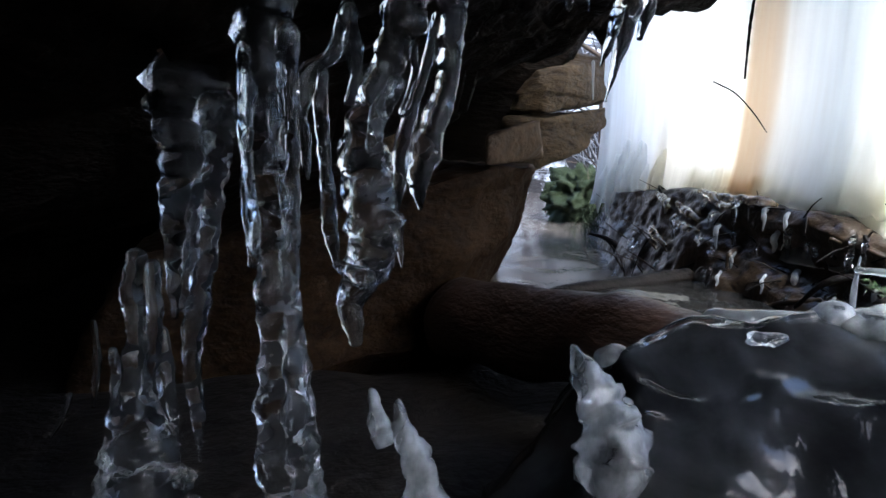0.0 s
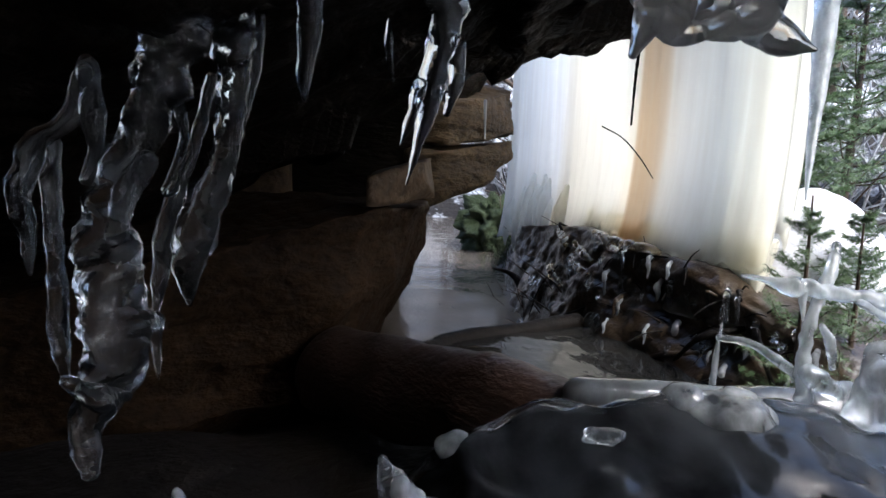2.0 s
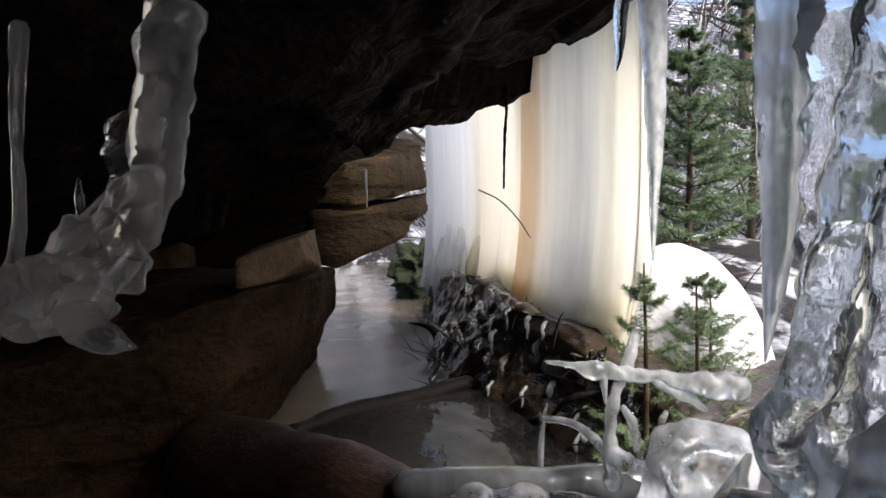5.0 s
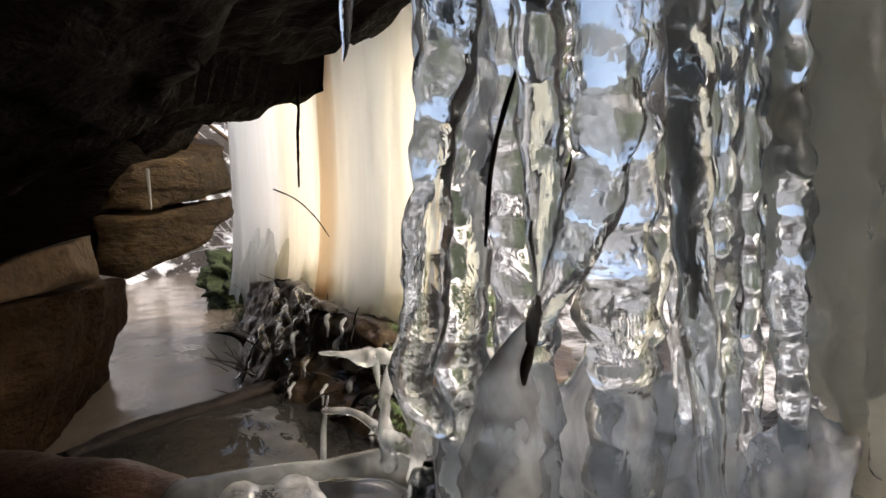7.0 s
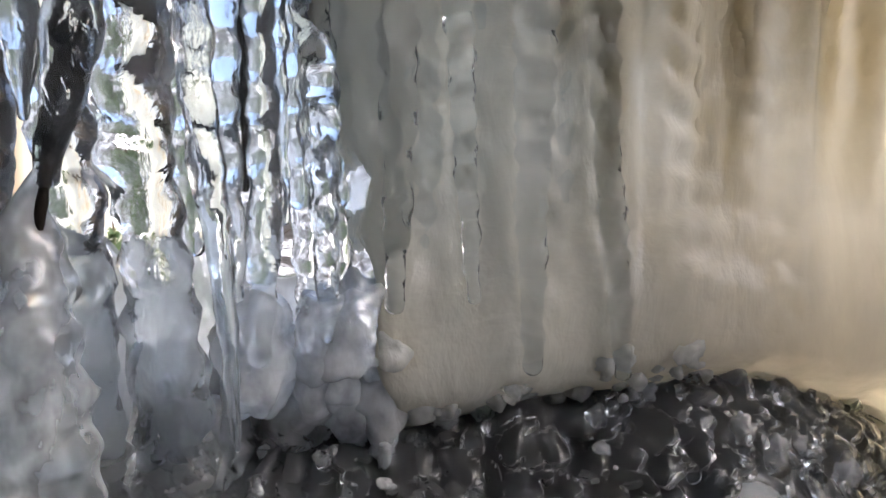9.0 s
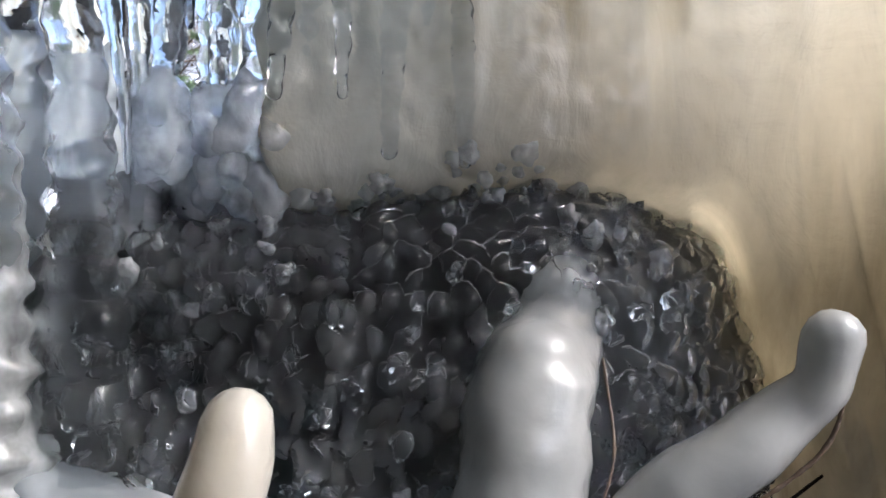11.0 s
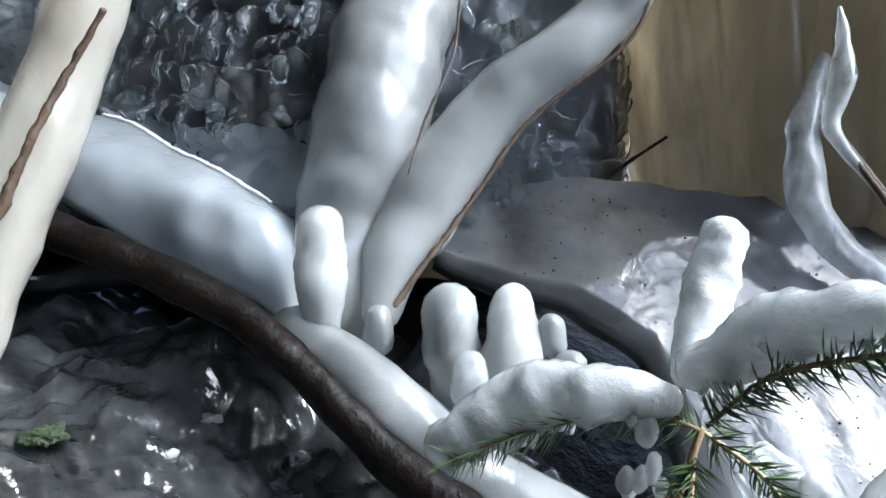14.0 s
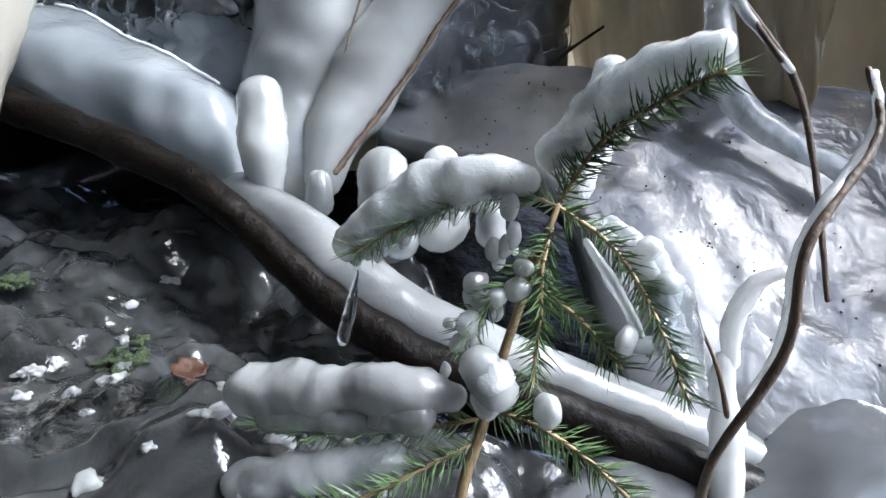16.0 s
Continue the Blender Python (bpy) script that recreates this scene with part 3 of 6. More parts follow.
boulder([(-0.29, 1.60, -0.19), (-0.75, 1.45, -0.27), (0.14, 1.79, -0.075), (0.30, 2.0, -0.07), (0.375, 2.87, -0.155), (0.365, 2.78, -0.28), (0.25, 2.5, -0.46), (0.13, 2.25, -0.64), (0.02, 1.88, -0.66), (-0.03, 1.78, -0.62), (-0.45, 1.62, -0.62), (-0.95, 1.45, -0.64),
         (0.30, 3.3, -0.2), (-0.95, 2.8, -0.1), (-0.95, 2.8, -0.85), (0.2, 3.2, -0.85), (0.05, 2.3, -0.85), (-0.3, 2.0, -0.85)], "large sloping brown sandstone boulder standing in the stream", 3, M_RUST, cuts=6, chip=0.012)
boulder([(0.125, 1.76, -0.065), (0.125, 1.765, 0.012), (0.20, 1.80, 0.04), (0.288, 1.88, 0.060), (0.302, 1.89, -0.015), (0.225, 1.84, -0.062), (0.16, 2.05, -0.07), (0.15, 2.05, 0.03), (0.33, 2.12, 0.07), (0.34, 2.12, -0.06)], "squared tan block of stone wedged on a boulder", 12, M_TAN, lump=0.008, chip=0.004)
boulder([(0.30, 2.88, 0.13), (0.44, 2.86, 0.30), (0.60, 2.95, 0.345), (0.86, 3.35, 0.42), (0.875, 3.36, 0.20), (0.47, 2.88, 0.125), (0.34, 3.4, 0.14), (0.40, 3.6, 0.5), (0.85, 3.8, 0.5), (0.86, 3.8, 0.2)], "upper layer of a cracked brown sandstone ledge", 7, M_LEDGE, lump=0.02, chip=0.02)
boulder([(0.285, 2.88, 0.10), (0.46, 2.89, 0.105), (0.872, 3.36, 0.175), (0.875, 3.38, 0.08), (0.72, 3.12, -0.05), (0.38, 2.90, -0.15), (0.27, 2.92, -0.13), (0.3, 3.6, 0.1), (0.86, 3.8, 0.17), (0.8, 3.8, 0.0), (0.35, 3.6, -0.15)], "lower layer of a cracked brown sandstone ledge", 9, M_LEDGE, lump=0.02, chip=0.02)
# filler added where the gap is only shaded; it also shuts out the sky
boulder([(-1.2, 2.55, -0.2), (0.28, 2.92, -0.12), (0.36, 2.98, 0.30), (0.60, 3.0, 0.40), (0.9, 3.5, 0.75), (-1.2, 2.6, 0.8), (-1.2, 3.6, 0.8), (0.9, 3.9, 0.8), (0.3, 3.7, -0.2), (-1.2, 3.6, -0.2)], "dark filler rock added for the black shade behind the large boulder", 21, M_ROOF, chip=0.01)
# hidden slab, added to cover the open gap that let sky light in
boulder([(-2.3, 2.05, 0.46), (0.42, 2.06, 0.50), (0.48, 3.25, 0.50), (-2.3, 3.25, 0.46), (-2.3, 2.05, 0.92), (0.42, 2.06, 0.92), (0.48, 3.25, 0.92), (-2.3, 3.25, 0.92)], "unseen dark slab added behind the roof edge to block sky light", 33, M_ROOF, lump=0.02, chip=0.0)

# ---- frozen curtain at the far edge ----
CURTAIN = [(0.885, 3.52), (1.00, 3.30), (1.09, 3.02), (1.07, 2.45), (1.005, 2.02), (1.04, 1.80), (1.08, 1.64), (1.135, 1.51), (1.19, 1.62)]


def flute(s, z, seed):
    return 0.035 * abs(nz((s * 5, z * 0.2, 0), 1, seed)) + 0.010 * nz((s * 17, z * 0.4, 0), 1, seed + 2) + 0.003 * nz((s * 60, z * 3, 0), 1, seed)


def curtain_pt(u, v):
    x, y = polyline(CURTAIN, u)
    foot = -0.36 + 0.17 * min(1, u / 0.5) + 0.05 * abs(nz((u * 14, 0, 0), 1, 4)) - 0.05 * abs(nz((u * 45, 0, 0), 1, 8))
    z = foot + (1.25 - foot) * v
    d = flute(u * 2.2, z, 11) + 0.06 * (1 - v) ** 8 - 0.02
    return (x - 0.92 * d, y - 0.4 * d, z)


curtain = thing("frozen_curtain", (1.0, 2.0, -0.17), "tall white and straw striped curtain of fluted ice", "ice curtain")
part("face", grid(B(), 220, 60, curtain_pt, lambda u, v: (0.07, 0.04, 0)), M_CURTAIN, curtain)
rnd = random.Random(51)
for k in range(9):
    u = 0.02 + (k + rnd.uniform(0.1, 0.9)) / 9 * 0.24
    p = Vector(curtain_pt(u, 0.0))
    far = max(0.0, 0.35 - u) / 0.35
    r = rnd.uniform(0.016, 0.03) * (1 + 0.5 * far)
    ln = rnd.uniform(0.10, 0.22) * (1 + 0.6 * far)
    part("drip", tube(B(), [(p.x + 0.05, p.y + 0.02, p.z + ln, r * 0.6), (p.x + 0.012, p.y + 0.005, p.z + ln * 0.5, r * 0.9), (p.x - 0.006, p.y - 0.004, p.z - 0.01, r * 0.5), (p.x - 0.008, p.y - 0.006, p.z - ln * 0.35, 0.003)], 0.012, 12, 0.25, 22, 0.05, 70, k), M_CURTAIN, curtain, "pale drip at the curtain's foot")


# a skirt of murky ice where the curtain meets the bank
def skirt_pt(u, v):
    p = Vector(curtain_pt(0.40 + 0.58 * u, 0.05 + 0.02 * nz((u * 9, 0, 0), 1, 3)))
    x, y = polyline(CURTAIN, 0.40 + 0.58 * u)
    z = p.z + (-0.33 - p.z) * v
    d = 0.01 + 0.10 * v ** 1.6 + 0.03 * abs(nz((u * 12, z * 4, 0), 1, 5)) * (0.3 + v) + 0.008 * nz((u * 40, z * 22, 0), 1, 9)
    return Vector((x - 0.92 * d, y - 0.4 * d, z))


part("foot", grid(B(), 120, 40, skirt_pt, lambda u, v: (0.012, 0.006, 0)), M_CURTAIN, curtain, "murky grey ice at the curtain's foot")

# ---- near icefall ----
WALL = [(0.80, 0.32), (0.873, 0.285), (0.93, 0.255), (1.024, 0.153), (1.11, 0.10), (1.17, 0.04), (1.22, -0.10), (1.235, -0.25), (1.25, -0.36)]


def wall_plan(u):
    """The icefall's plan line with its corners rounded."""
    near = [polyline(WALL, min(1, max(0, u + 0.03 * k))) for k in (-2, -1, 0, 1, 2)]
    return sum(p[0] for p in near) / 5, sum(p[1] for p in near) / 5


def wall_pt(u, v):
    x, y = wall_plan(u)
    k = min(1, max(0, (u - 0.60) / 0.22))
    foot = -0.165 + 0.03 * nz((u * 8, 0, 0), 1, 6) - 0.36 * k * k * (3 - 2 * k)
    z = foot + (0.95 - foot) * v
    n = Vector((-0.72, -0.69, 0))
    soft = 0.18 + 0.82 * min(1, max(0, (z + 0.10) / 0.30))
    d = 0.008 + soft * (0.03 * abs(nz((u * 11, z * 0.5, 0), 1, 3)) + 0.014 * nz((u * 34, z * 1.0, 0), 1, 5) + 0.006 * nz((u * 60, z * 14, 0), 1, 2))
    drape = min(1, max(0, (u - 0.58) / 0.12)) * min(1, max(0, (0.02 - z) / 0.2))
    w = u * 26 + z * 7
    d += drape * (0.062 * abs(nz((w * 0.55, z * 1.6, 0), 1, 13)) + 0.012 * abs(nz((w * 1.3, z * 2.5, 0), 1, 4)) - 0.02)
    k = soft * max(0, 0.5 + 1.5 * nz((u * 20, z * 2.5, 0), 1, 8))
    d += 0.0045 * k * math.sin(z * 165 + 5 * nz((u * 30, z * 5, 0), 1, 4))
    d += 0.03 * max(0, 1 - max(0, u - 0.45) / 0.2) * math.exp(-((v - 0.09) / 0.07) ** 2) - 0.10 * max(0, 1 - v * 14) ** 1.5
    return Vector((x, y, z)) + n * d


fall = thing("icefall", (1.05, 0.12, -0.12), "straw-coloured wall of fluted ice hanging from the overhang", "icefall")
part("face", grid(B(), 200, 240, lambda u, v: wall_pt(0.11 + 0.89 * u + (0.04 * nz((v * 6, 3, 0), 1, 2) + 0.03 * nz((v * 25, 3, 0), 1, 5)) * (1 - u) ** 2, v), lambda u, v: (0.025, 0.025, 0)), M_YELLOW, fall)
rnd = random.Random(17)
for k in range(15):
    u = 0.24 + (k + rnd.uniform(0.1, 0.9)) / 15 * 0.34
    r = rnd.uniform(0.008, 0.020)
    foot = rnd.uniform(0.02, 0.22)
    rows = []
    for j in range(9):
        s = j / 8
        z = foot + (0.9 - foot) * s
        p = wall_pt(u + 0.004 * math.sin(5 * s + k), (z + 0.165) / 1.115)
        sink = r * (0.75 if j else 1.3)
        rows.append((p.x + 0.7 * sink, p.y + 0.7 * sink, z, r * (0.5 + 0.6 * s ** 0.5)))
    part("flute", tube(B(), rows, 0.006, 14, 0.30, 34, 0.09, rnd.uniform(130, 230), k), M_YELLOW, fall, "rounded rib of murky ice")
# clear ribbed columns frozen onto the face
for k in range(17):
    u, r = 0.36 * (k + rnd.uniform(0, 0.9)) / 17, rnd.uniform(0.010, 0.020)
    foot, back = rnd.uniform(-0.10, 0.04), (k % 3) * 0.014
    rows = []
    for j in range(10):
        s = j / 9
        z = foot + (0.7 - foot) * s
        p = wall_pt(u + 0.008 * math.sin(4 * s + k), (z + 0.165) / 1.115)
        rows.append((p.x - 0.006 + back, p.y - 0.006 + back, z, r * (0.45 + 0.75 * s ** 0.4) * rnd.uniform(0.8, 1.2)))
    part("ice_column", tube(B(), rows, 0.004, 20, 0.30, 42, 0.10, 190 + 10 * k, k * 3), M_RIPPLE, fall, "clear rippled column of ice")
# drooping lobes along the foot of the fall
for k in range(12):
    u = (k + rnd.uniform(0.0, 0.9)) / 12 * 0.17
    p = wall_pt(u, rnd.uniform(0.02, 0.10))
    r = rnd.uniform(0.016, 0.032)
    part("lobe", blob(B(), (p.x - 0.002 + 0.5 * r, p.y - 0.002 + 0.5 * r, p.z + 0.006), (r, r * 0.8, r * rnd.uniform(0.9, 1.7)), 0.45, 38, 4, k), M_LOBE, fall, "drooping hazy lobe of ice")
# grains and small knobs of ice crusting the hem of the fall
bm, knobs = B(), random.Random(31)
for k in range(190):
    u = knobs.uniform(0.14, 0.44)
    p = wall_pt(u, knobs.uniform(0.0, 0.075) * knobs.random() ** 0.6)
    r = knobs.uniform(0.004, 0.013)
    blob(bm, (p.x + knobs.uniform(-0.006, 0.010), p.y + knobs.uniform(-0.006, 0.010), p.z + 0.004), (r, r * 0.9, r * knobs.uniform(0.7, 1.3)), 0.7, 90, 3, k)
tagged(link("ice_beads", bm, M_LOBE), "hazy grey knobs of ice along the icefall's hem", "ice", "", "stuff")
# unseen rock added behind the icefall's foot to hold back light there
def back_pt(u, v):
    x, y = polyline(WALL, u)
    return (x + 0.10 + 0.03 * nz((u * 9, v * 3, 0), 1, 2), y + 0.10, -0.6 + (0.46 + 0.06 * nz((u * 12, 0, 0), 1, 7)) * v)


solo("foot_light_block", grid(B(), 60, 20, lambda u, v: back_pt(0.62 * u, v), lambda u, v: (0.25, 0.22, -0.03)), M_SOIL, "unseen dark rock added behind the icefall to dim its foot", "rock")

LOWER = [(1.06, 0.16), (1.15, 0.08), (1.21, 0.0), (1.25, -0.13), (1.27, -0.28), (1.29, -0.38), (1.33, -0.52), (1.36, -0.70)]


def lower_pt(u, v):
    x, y = polyline(LOWER, u)
    z = -0.54 + 0.50 * v
    w = u * 4.2 - (1 - v) * 0.9
    d = 0.06 * abs(nz((w, z * 1.2, 0), 1, 13)) + 0.025 * abs(nz((w * 2.7, z * 2, 0), 1, 4)) + 0.006 * nz((w * 7, z * 14, 0), 1, 2)
    d -= 0.20 * min(1, max(0, (0.36 - abs(u - 0.475)) / 0.235)) ** 1.5 if 0.115 < u < 0.835 else 0
    d += 0.05 * (1 - v) ** 3 - 0.07 * max(0, (v - 0.62) / 0.38) * max(0, 1.25 - 1.6 * u)
    return Vector((x, y, z)) + Vector((-0.8, -0.6, 0)) * d


low = thing("icefall", (1.2, -0.1, -0.5), "ochre-brown draped ice at the foot of the icefall", "icefall")
for ua, ub in ((0.0, 0.35), (0.60, 1.0)):
    part("face", grid(B(), 80, 90, lambda u, v: lower_pt(ua + (ub - ua) * u, v), lambda u, v: (0.08, 0.06, 0)), M_OCHRE, low)
for rows in ([(1.150, -0.050, -0.434, 0.0016), (1.176, -0.078, -0.428, 0.0022), (1.210, -0.100, -0.401, 0.002), (1.250, -0.128, -0.369, 0.0012)],):
    solo("twig", tube(B(), rows, 0.008, 8, 0.3, 60), M_BARK, "dark root frozen against the ochre ice", "root", "bare twigs")

# ---- ice columns at the left of the near icefall ----
COLUMNS = []


def fall_column(lab, rows):
    k = len(COLUMNS)
    COLUMNS.append(solo("ice_column", tube(B(), rows, 0.005, 18, 0.30, 42, 0.07, 190, k * 3.1), M_RIPPLE if k not in (1, 13) else M_DOME, lab, "ice column", "ice columns of the icefall"))


fall_column("clear knobbly ice column hanging beside the icefall", [(0.640, 0.285, 0.62, 0.022), (0.632, 0.280, 0.30, 0.016), (0.621, 0.300, 0.169, 0.013), (0.618, 0.313, 0.094, 0.012), (0.622, 0.345, 0.04, 0.012), (0.640, 0.352, 0.012, 0.012)])
fall_column("pointed bulb of hazy ice below a clear column", [(0.674, 0.306, 0.072, 0.004), (0.670, 0.318, 0.045, 0.013), (0.668, 0.322, 0.01, 0.023), (0.668, 0.322, -0.05, 0.028), (0.668, 0.32, -0.2, 0.032), (0.67, 0.32, -0.42, 0.05)])
fall_column("clear ice column frozen to a bulb at its foot", [(0.690, 0.25, 0.62, 0.026), (0.684, 0.246, 0.30, 0.019), (0.682, 0.25, 0.159, 0.014), (0.676, 0.30, 0.07, 0.007)])
fall_column("thick rippled ice column beside the icefall", [(0.725, 0.28, 0.68, 0.035), (0.72, 0.282, 0.25, 0.026), (0.718, 0.284, 0.10, 0.022), (0.730, 0.295, 0.03, 0.020), (0.735, 0.30, -0.10, 0.026), (0.73, 0.30, -0.42, 0.04)])
fall_column("long thin clear icicle", [(0.742, 0.262, 0.5, 0.016), (0.744, 0.256, 0.14, 0.011), (0.75, 0.25, 0.02, 0.0085), (0.754, 0.25, -0.10, 0.002)])
fall_column("long thin clear icicle", [(0.770, 0.27, 0.5, 0.014), (0.775, 0.28, 0.10, 0.009), (0.782, 0.30, -0.02, 0.007), (0.786, 0.335, -0.16, 0.006)])
fall_column("clear rippled ice column", [(0.80, 0.30, 0.66, 0.03), (0.80, 0.30, 0.20, 0.022), (0.805, 0.305, 0.05, 0.02), (0.81, 0.31, 0.0, 0.012)])
fall_column("clear rippled ice column", [(0.835, 0.29, 0.68, 0.025), (0.835, 0.295, 0.15, 0.014), (0.838, 0.30, 0.05, 0.006)])
fall_column("ribbed hazy ice column on the face of the icefall", [(0.872, 0.265, 0.70, 0.03), (0.872, 0.262, 0.2, 0.024), (0.878, 0.262, 0.05, 0.022), (0.885, 0.266, -0.045, 0.010)])
fall_column("clear rippled ice column", [(0.665, 0.345, 0.62, 0.030), (0.66, 0.345, 0.25, 0.022), (0.655, 0.348, 0.05, 0.016), (0.655, 0.35, -0.12, 0.020), (0.65, 0.35, -0.40, 0.04)])
fall_column("clear rippled ice column", [(0.70, 0.345, 0.64, 0.030), (0.70, 0.345, 0.2, 0.024), (0.70, 0.35, 0.0, 0.02), (0.705, 0.355, -0.3, 0.035)])
fall_column("clear knobbly ice column", [(0.655, 0.262, 0.6, 0.02), (0.655, 0.262, 0.3, 0.014), (0.66, 0.266, 0.16, 0.010), (0.662, 0.275, 0.10, 0.003)])
fall_column("clear knobbly ice column", [(0.765, 0.315, 0.66, 0.032), (0.765, 0.315, 0.2, 0.024), (0.768, 0.32, 0.08, 0.018), (0.77, 0.325, 0.02, 0.006)])
fall_column("short stout ice lump below the columns", [(0.82, 0.345, 0.0, 0.012), (0.825, 0.36, -0.06, 0.026), (0.828, 0.375, -0.12, 0.036), (0.83, 0.385, -0.17, 0.022)])
PLATE = [(0.64, 0.37), (0.70, 0.385), (0.76, 0.38), (0.83, 0.40), (0.88, 0.36)]


def plate_pt(u, v):
    x, y = polyline(PLATE, u)
    z = -0.40 + (0.41 + 0.05 * nz((u * 5, 0, 0), 1, 4)) * v
    return (x, y - 0.02 * nz((x, y, z), 14, 3), z)


solo("ice_plate", grid(B(), 50, 40, plate_pt, lambda u, v: (0.012, 0.02, 0)), M_HAZY, "hazy grey plate of ice between the columns", "ice")
for lab, rows in (("dark twig frozen inside the ice columns", [(0.690, 0.275, 0.34, 0.0012), (0.672, 0.285, 0.24, 0.0014), (0.655, 0.30, 0.17, 0.0015), (0.650, 0.305, 0.12, 0.001)]),
                  ("dark twig frozen inside the ice columns", [(0.705, 0.28, 0.20, 0.003), (0.69, 0.29, 0.14, 0.003), (0.678, 0.30, 0.08, 0.003), (0.672, 0.31, 0.04, 0.003)]),
                  ("dark twig frozen inside the ice columns", [(0.80, 0.30, 0.40, 0.003), (0.80, 0.298, 0.2, 0.003), (0.797, 0.30, 0.06, 0.002)])):
    solo("twig", tube(B(), rows, 0.008, 8, 0.3, 60), M_BARK, lab, "twig", "bare twigs")
bm = icicle(B(), (0.69, 0.41, 0.55), (0.679, 0.433, 0.054), 0.03, 14, 0.1, 0.04, 200, 0.6, 2)
solo("icicle", bm, M_HAZY, "long tapering icicle hanging from the overhang", "icicle", "icicles of the overhang")

# ---- ice columns in the dark of the hollow ----
HOLLOW = []


def hollow_ice(lab, name, mat, *strands):
    t = thing(name, strands[0][-1][:3] if name == "ice_column" else strands[0][0][:3], lab, name.replace("_", " "), "ice of the hollow")
    for j, rows in enumerate(strands):
        part("strand", tube(B(), rows, 0.004, 18, 0.38, 48, 0.06, 170, len(HOLLOW) * 2.3 + j * 5), mat, t)
    HOLLOW.append(t)


hollow_ice("tall knobbly column of clear ice from roof to floor", "ice_column", M_CLEAR,
        [(*(-0.158, 0.575, 0.150), 0.030), (*(-0.156, 0.565, 0.092), 0.024), (*(-0.157, 0.557, 0.049), 0.017), (*(-0.154, 0.544, -0.024), 0.018), (*(-0.147, 0.529, -0.111), 0.016), (*(-0.139, 0.515, -0.194), 0.019), (*(-0.137, 0.504, -0.257), 0.024), (*(-0.132, 0.495, -0.305), 0.028), (*(-0.130, 0.483, -0.373), 0.04)],
        [(*(-0.137, 0.570, 0.093), 0.012), (*(-0.136, 0.558, 0.024), 0.011), (*(-0.134, 0.544, -0.054), 0.010), (*(-0.133, 0.530, -0.132), 0.009), (*(-0.126, 0.517, -0.210), 0.012), (*(-0.121, 0.501, -0.298), 0.016)],
        [(*(-0.171, 0.557, 0.079), 0.006), (*(-0.168, 0.549, 0.034), 0.008), (*(-0.167, 0.539, -0.024), 0.007), (*(-0.161, 0.526, -0.101), 0.008)])
hollow_ice("branching clear ice formation hanging from the roof", "icicle", M_CLEAR,
        [(*(-0.027, 0.681, 0.178), 0.030), (*(-0.039, 0.672, 0.126), 0.022), (*(-0.053, 0.665, 0.086), 0.018), (*(-0.071, 0.658, 0.046), 0.016), (*(-0.083, 0.651, 0.006), 0.022), (*(-0.077, 0.642, -0.046), 0.026), (*(-0.071, 0.633, -0.098), 0.027), (*(-0.080, 0.627, -0.132), 0.020), (*(-0.094, 0.621, -0.167), 0.014), (*(-0.090, 0.615, -0.201), 0.009)],
        [(*(-0.096, 0.663, 0.136), 0.008), (*(-0.092, 0.658, 0.107), 0.010), (*(-0.086, 0.652, 0.068), 0.008), (*(-0.094, 0.647, 0.040), 0.005)],
        [(*(-0.098, 0.662, 0.130), 0.007), (*(-0.110, 0.656, 0.090), 0.008), (*(-0.136, 0.652, 0.068), 0.010), (*(-0.145, 0.646, 0.034), 0.011), (*(-0.139, 0.638, -0.011), 0.007), (*(-0.136, 0.633, -0.037), 0.002)],
        [(*(-0.123, 0.657, 0.068), 0.006), (*(-0.124, 0.650, 0.028), 0.008), (*(-0.118, 0.639, -0.034), 0.007), (*(-0.114, 0.630, -0.086), 0.009), (*(-0.108, 0.623, -0.125), 0.003)],
        [(*(-0.047, 0.649, 0.056), 0.010), (*(-0.063, 0.645, 0.028), 0.010), (*(-0.070, 0.639, -0.006), 0.008)],
        [(*(-0.047, 0.656, -0.083), 0.008), (*(-0.045, 0.651, -0.107), 0.005), (*(-0.043, 0.647, -0.133), 0.0012)],
        [(*(-0.105, 0.618, -0.124), 0.006), (*(-0.082, 0.616, -0.136), 0.012), (*(-0.059, 0.616, -0.137), 0.005)])
hollow_ice("clear twisted icicle hanging from the roof", "icicle", M_CLEAR,
        [(*(0.012, 0.723, 0.189), 0.022), (*(0.010, 0.711, 0.116), 0.016), (*(0.005, 0.701, 0.061), 0.013), (*(-0.011, 0.692, 0.012), 0.015), (*(-0.023, 0.686, -0.025), 0.018), (*(-0.025, 0.681, -0.055), 0.010), (*(-0.024, 0.678, -0.073), 0.003)],
        [(*(-0.006, 0.703, 0.132), 0.006), (*(-0.018, 0.694, 0.078), 0.006), (*(-0.029, 0.688, 0.042), 0.008), (*(-0.041, 0.681, 0.006), 0.010), (*(-0.047, 0.673, -0.042), 0.008), (*(-0.050, 0.667, -0.078), 0.004)],
        [(*(-0.035, 0.700, 0.114), 0.005), (*(-0.029, 0.693, 0.072), 0.005), (*(-0.041, 0.685, 0.030), 0.007)])
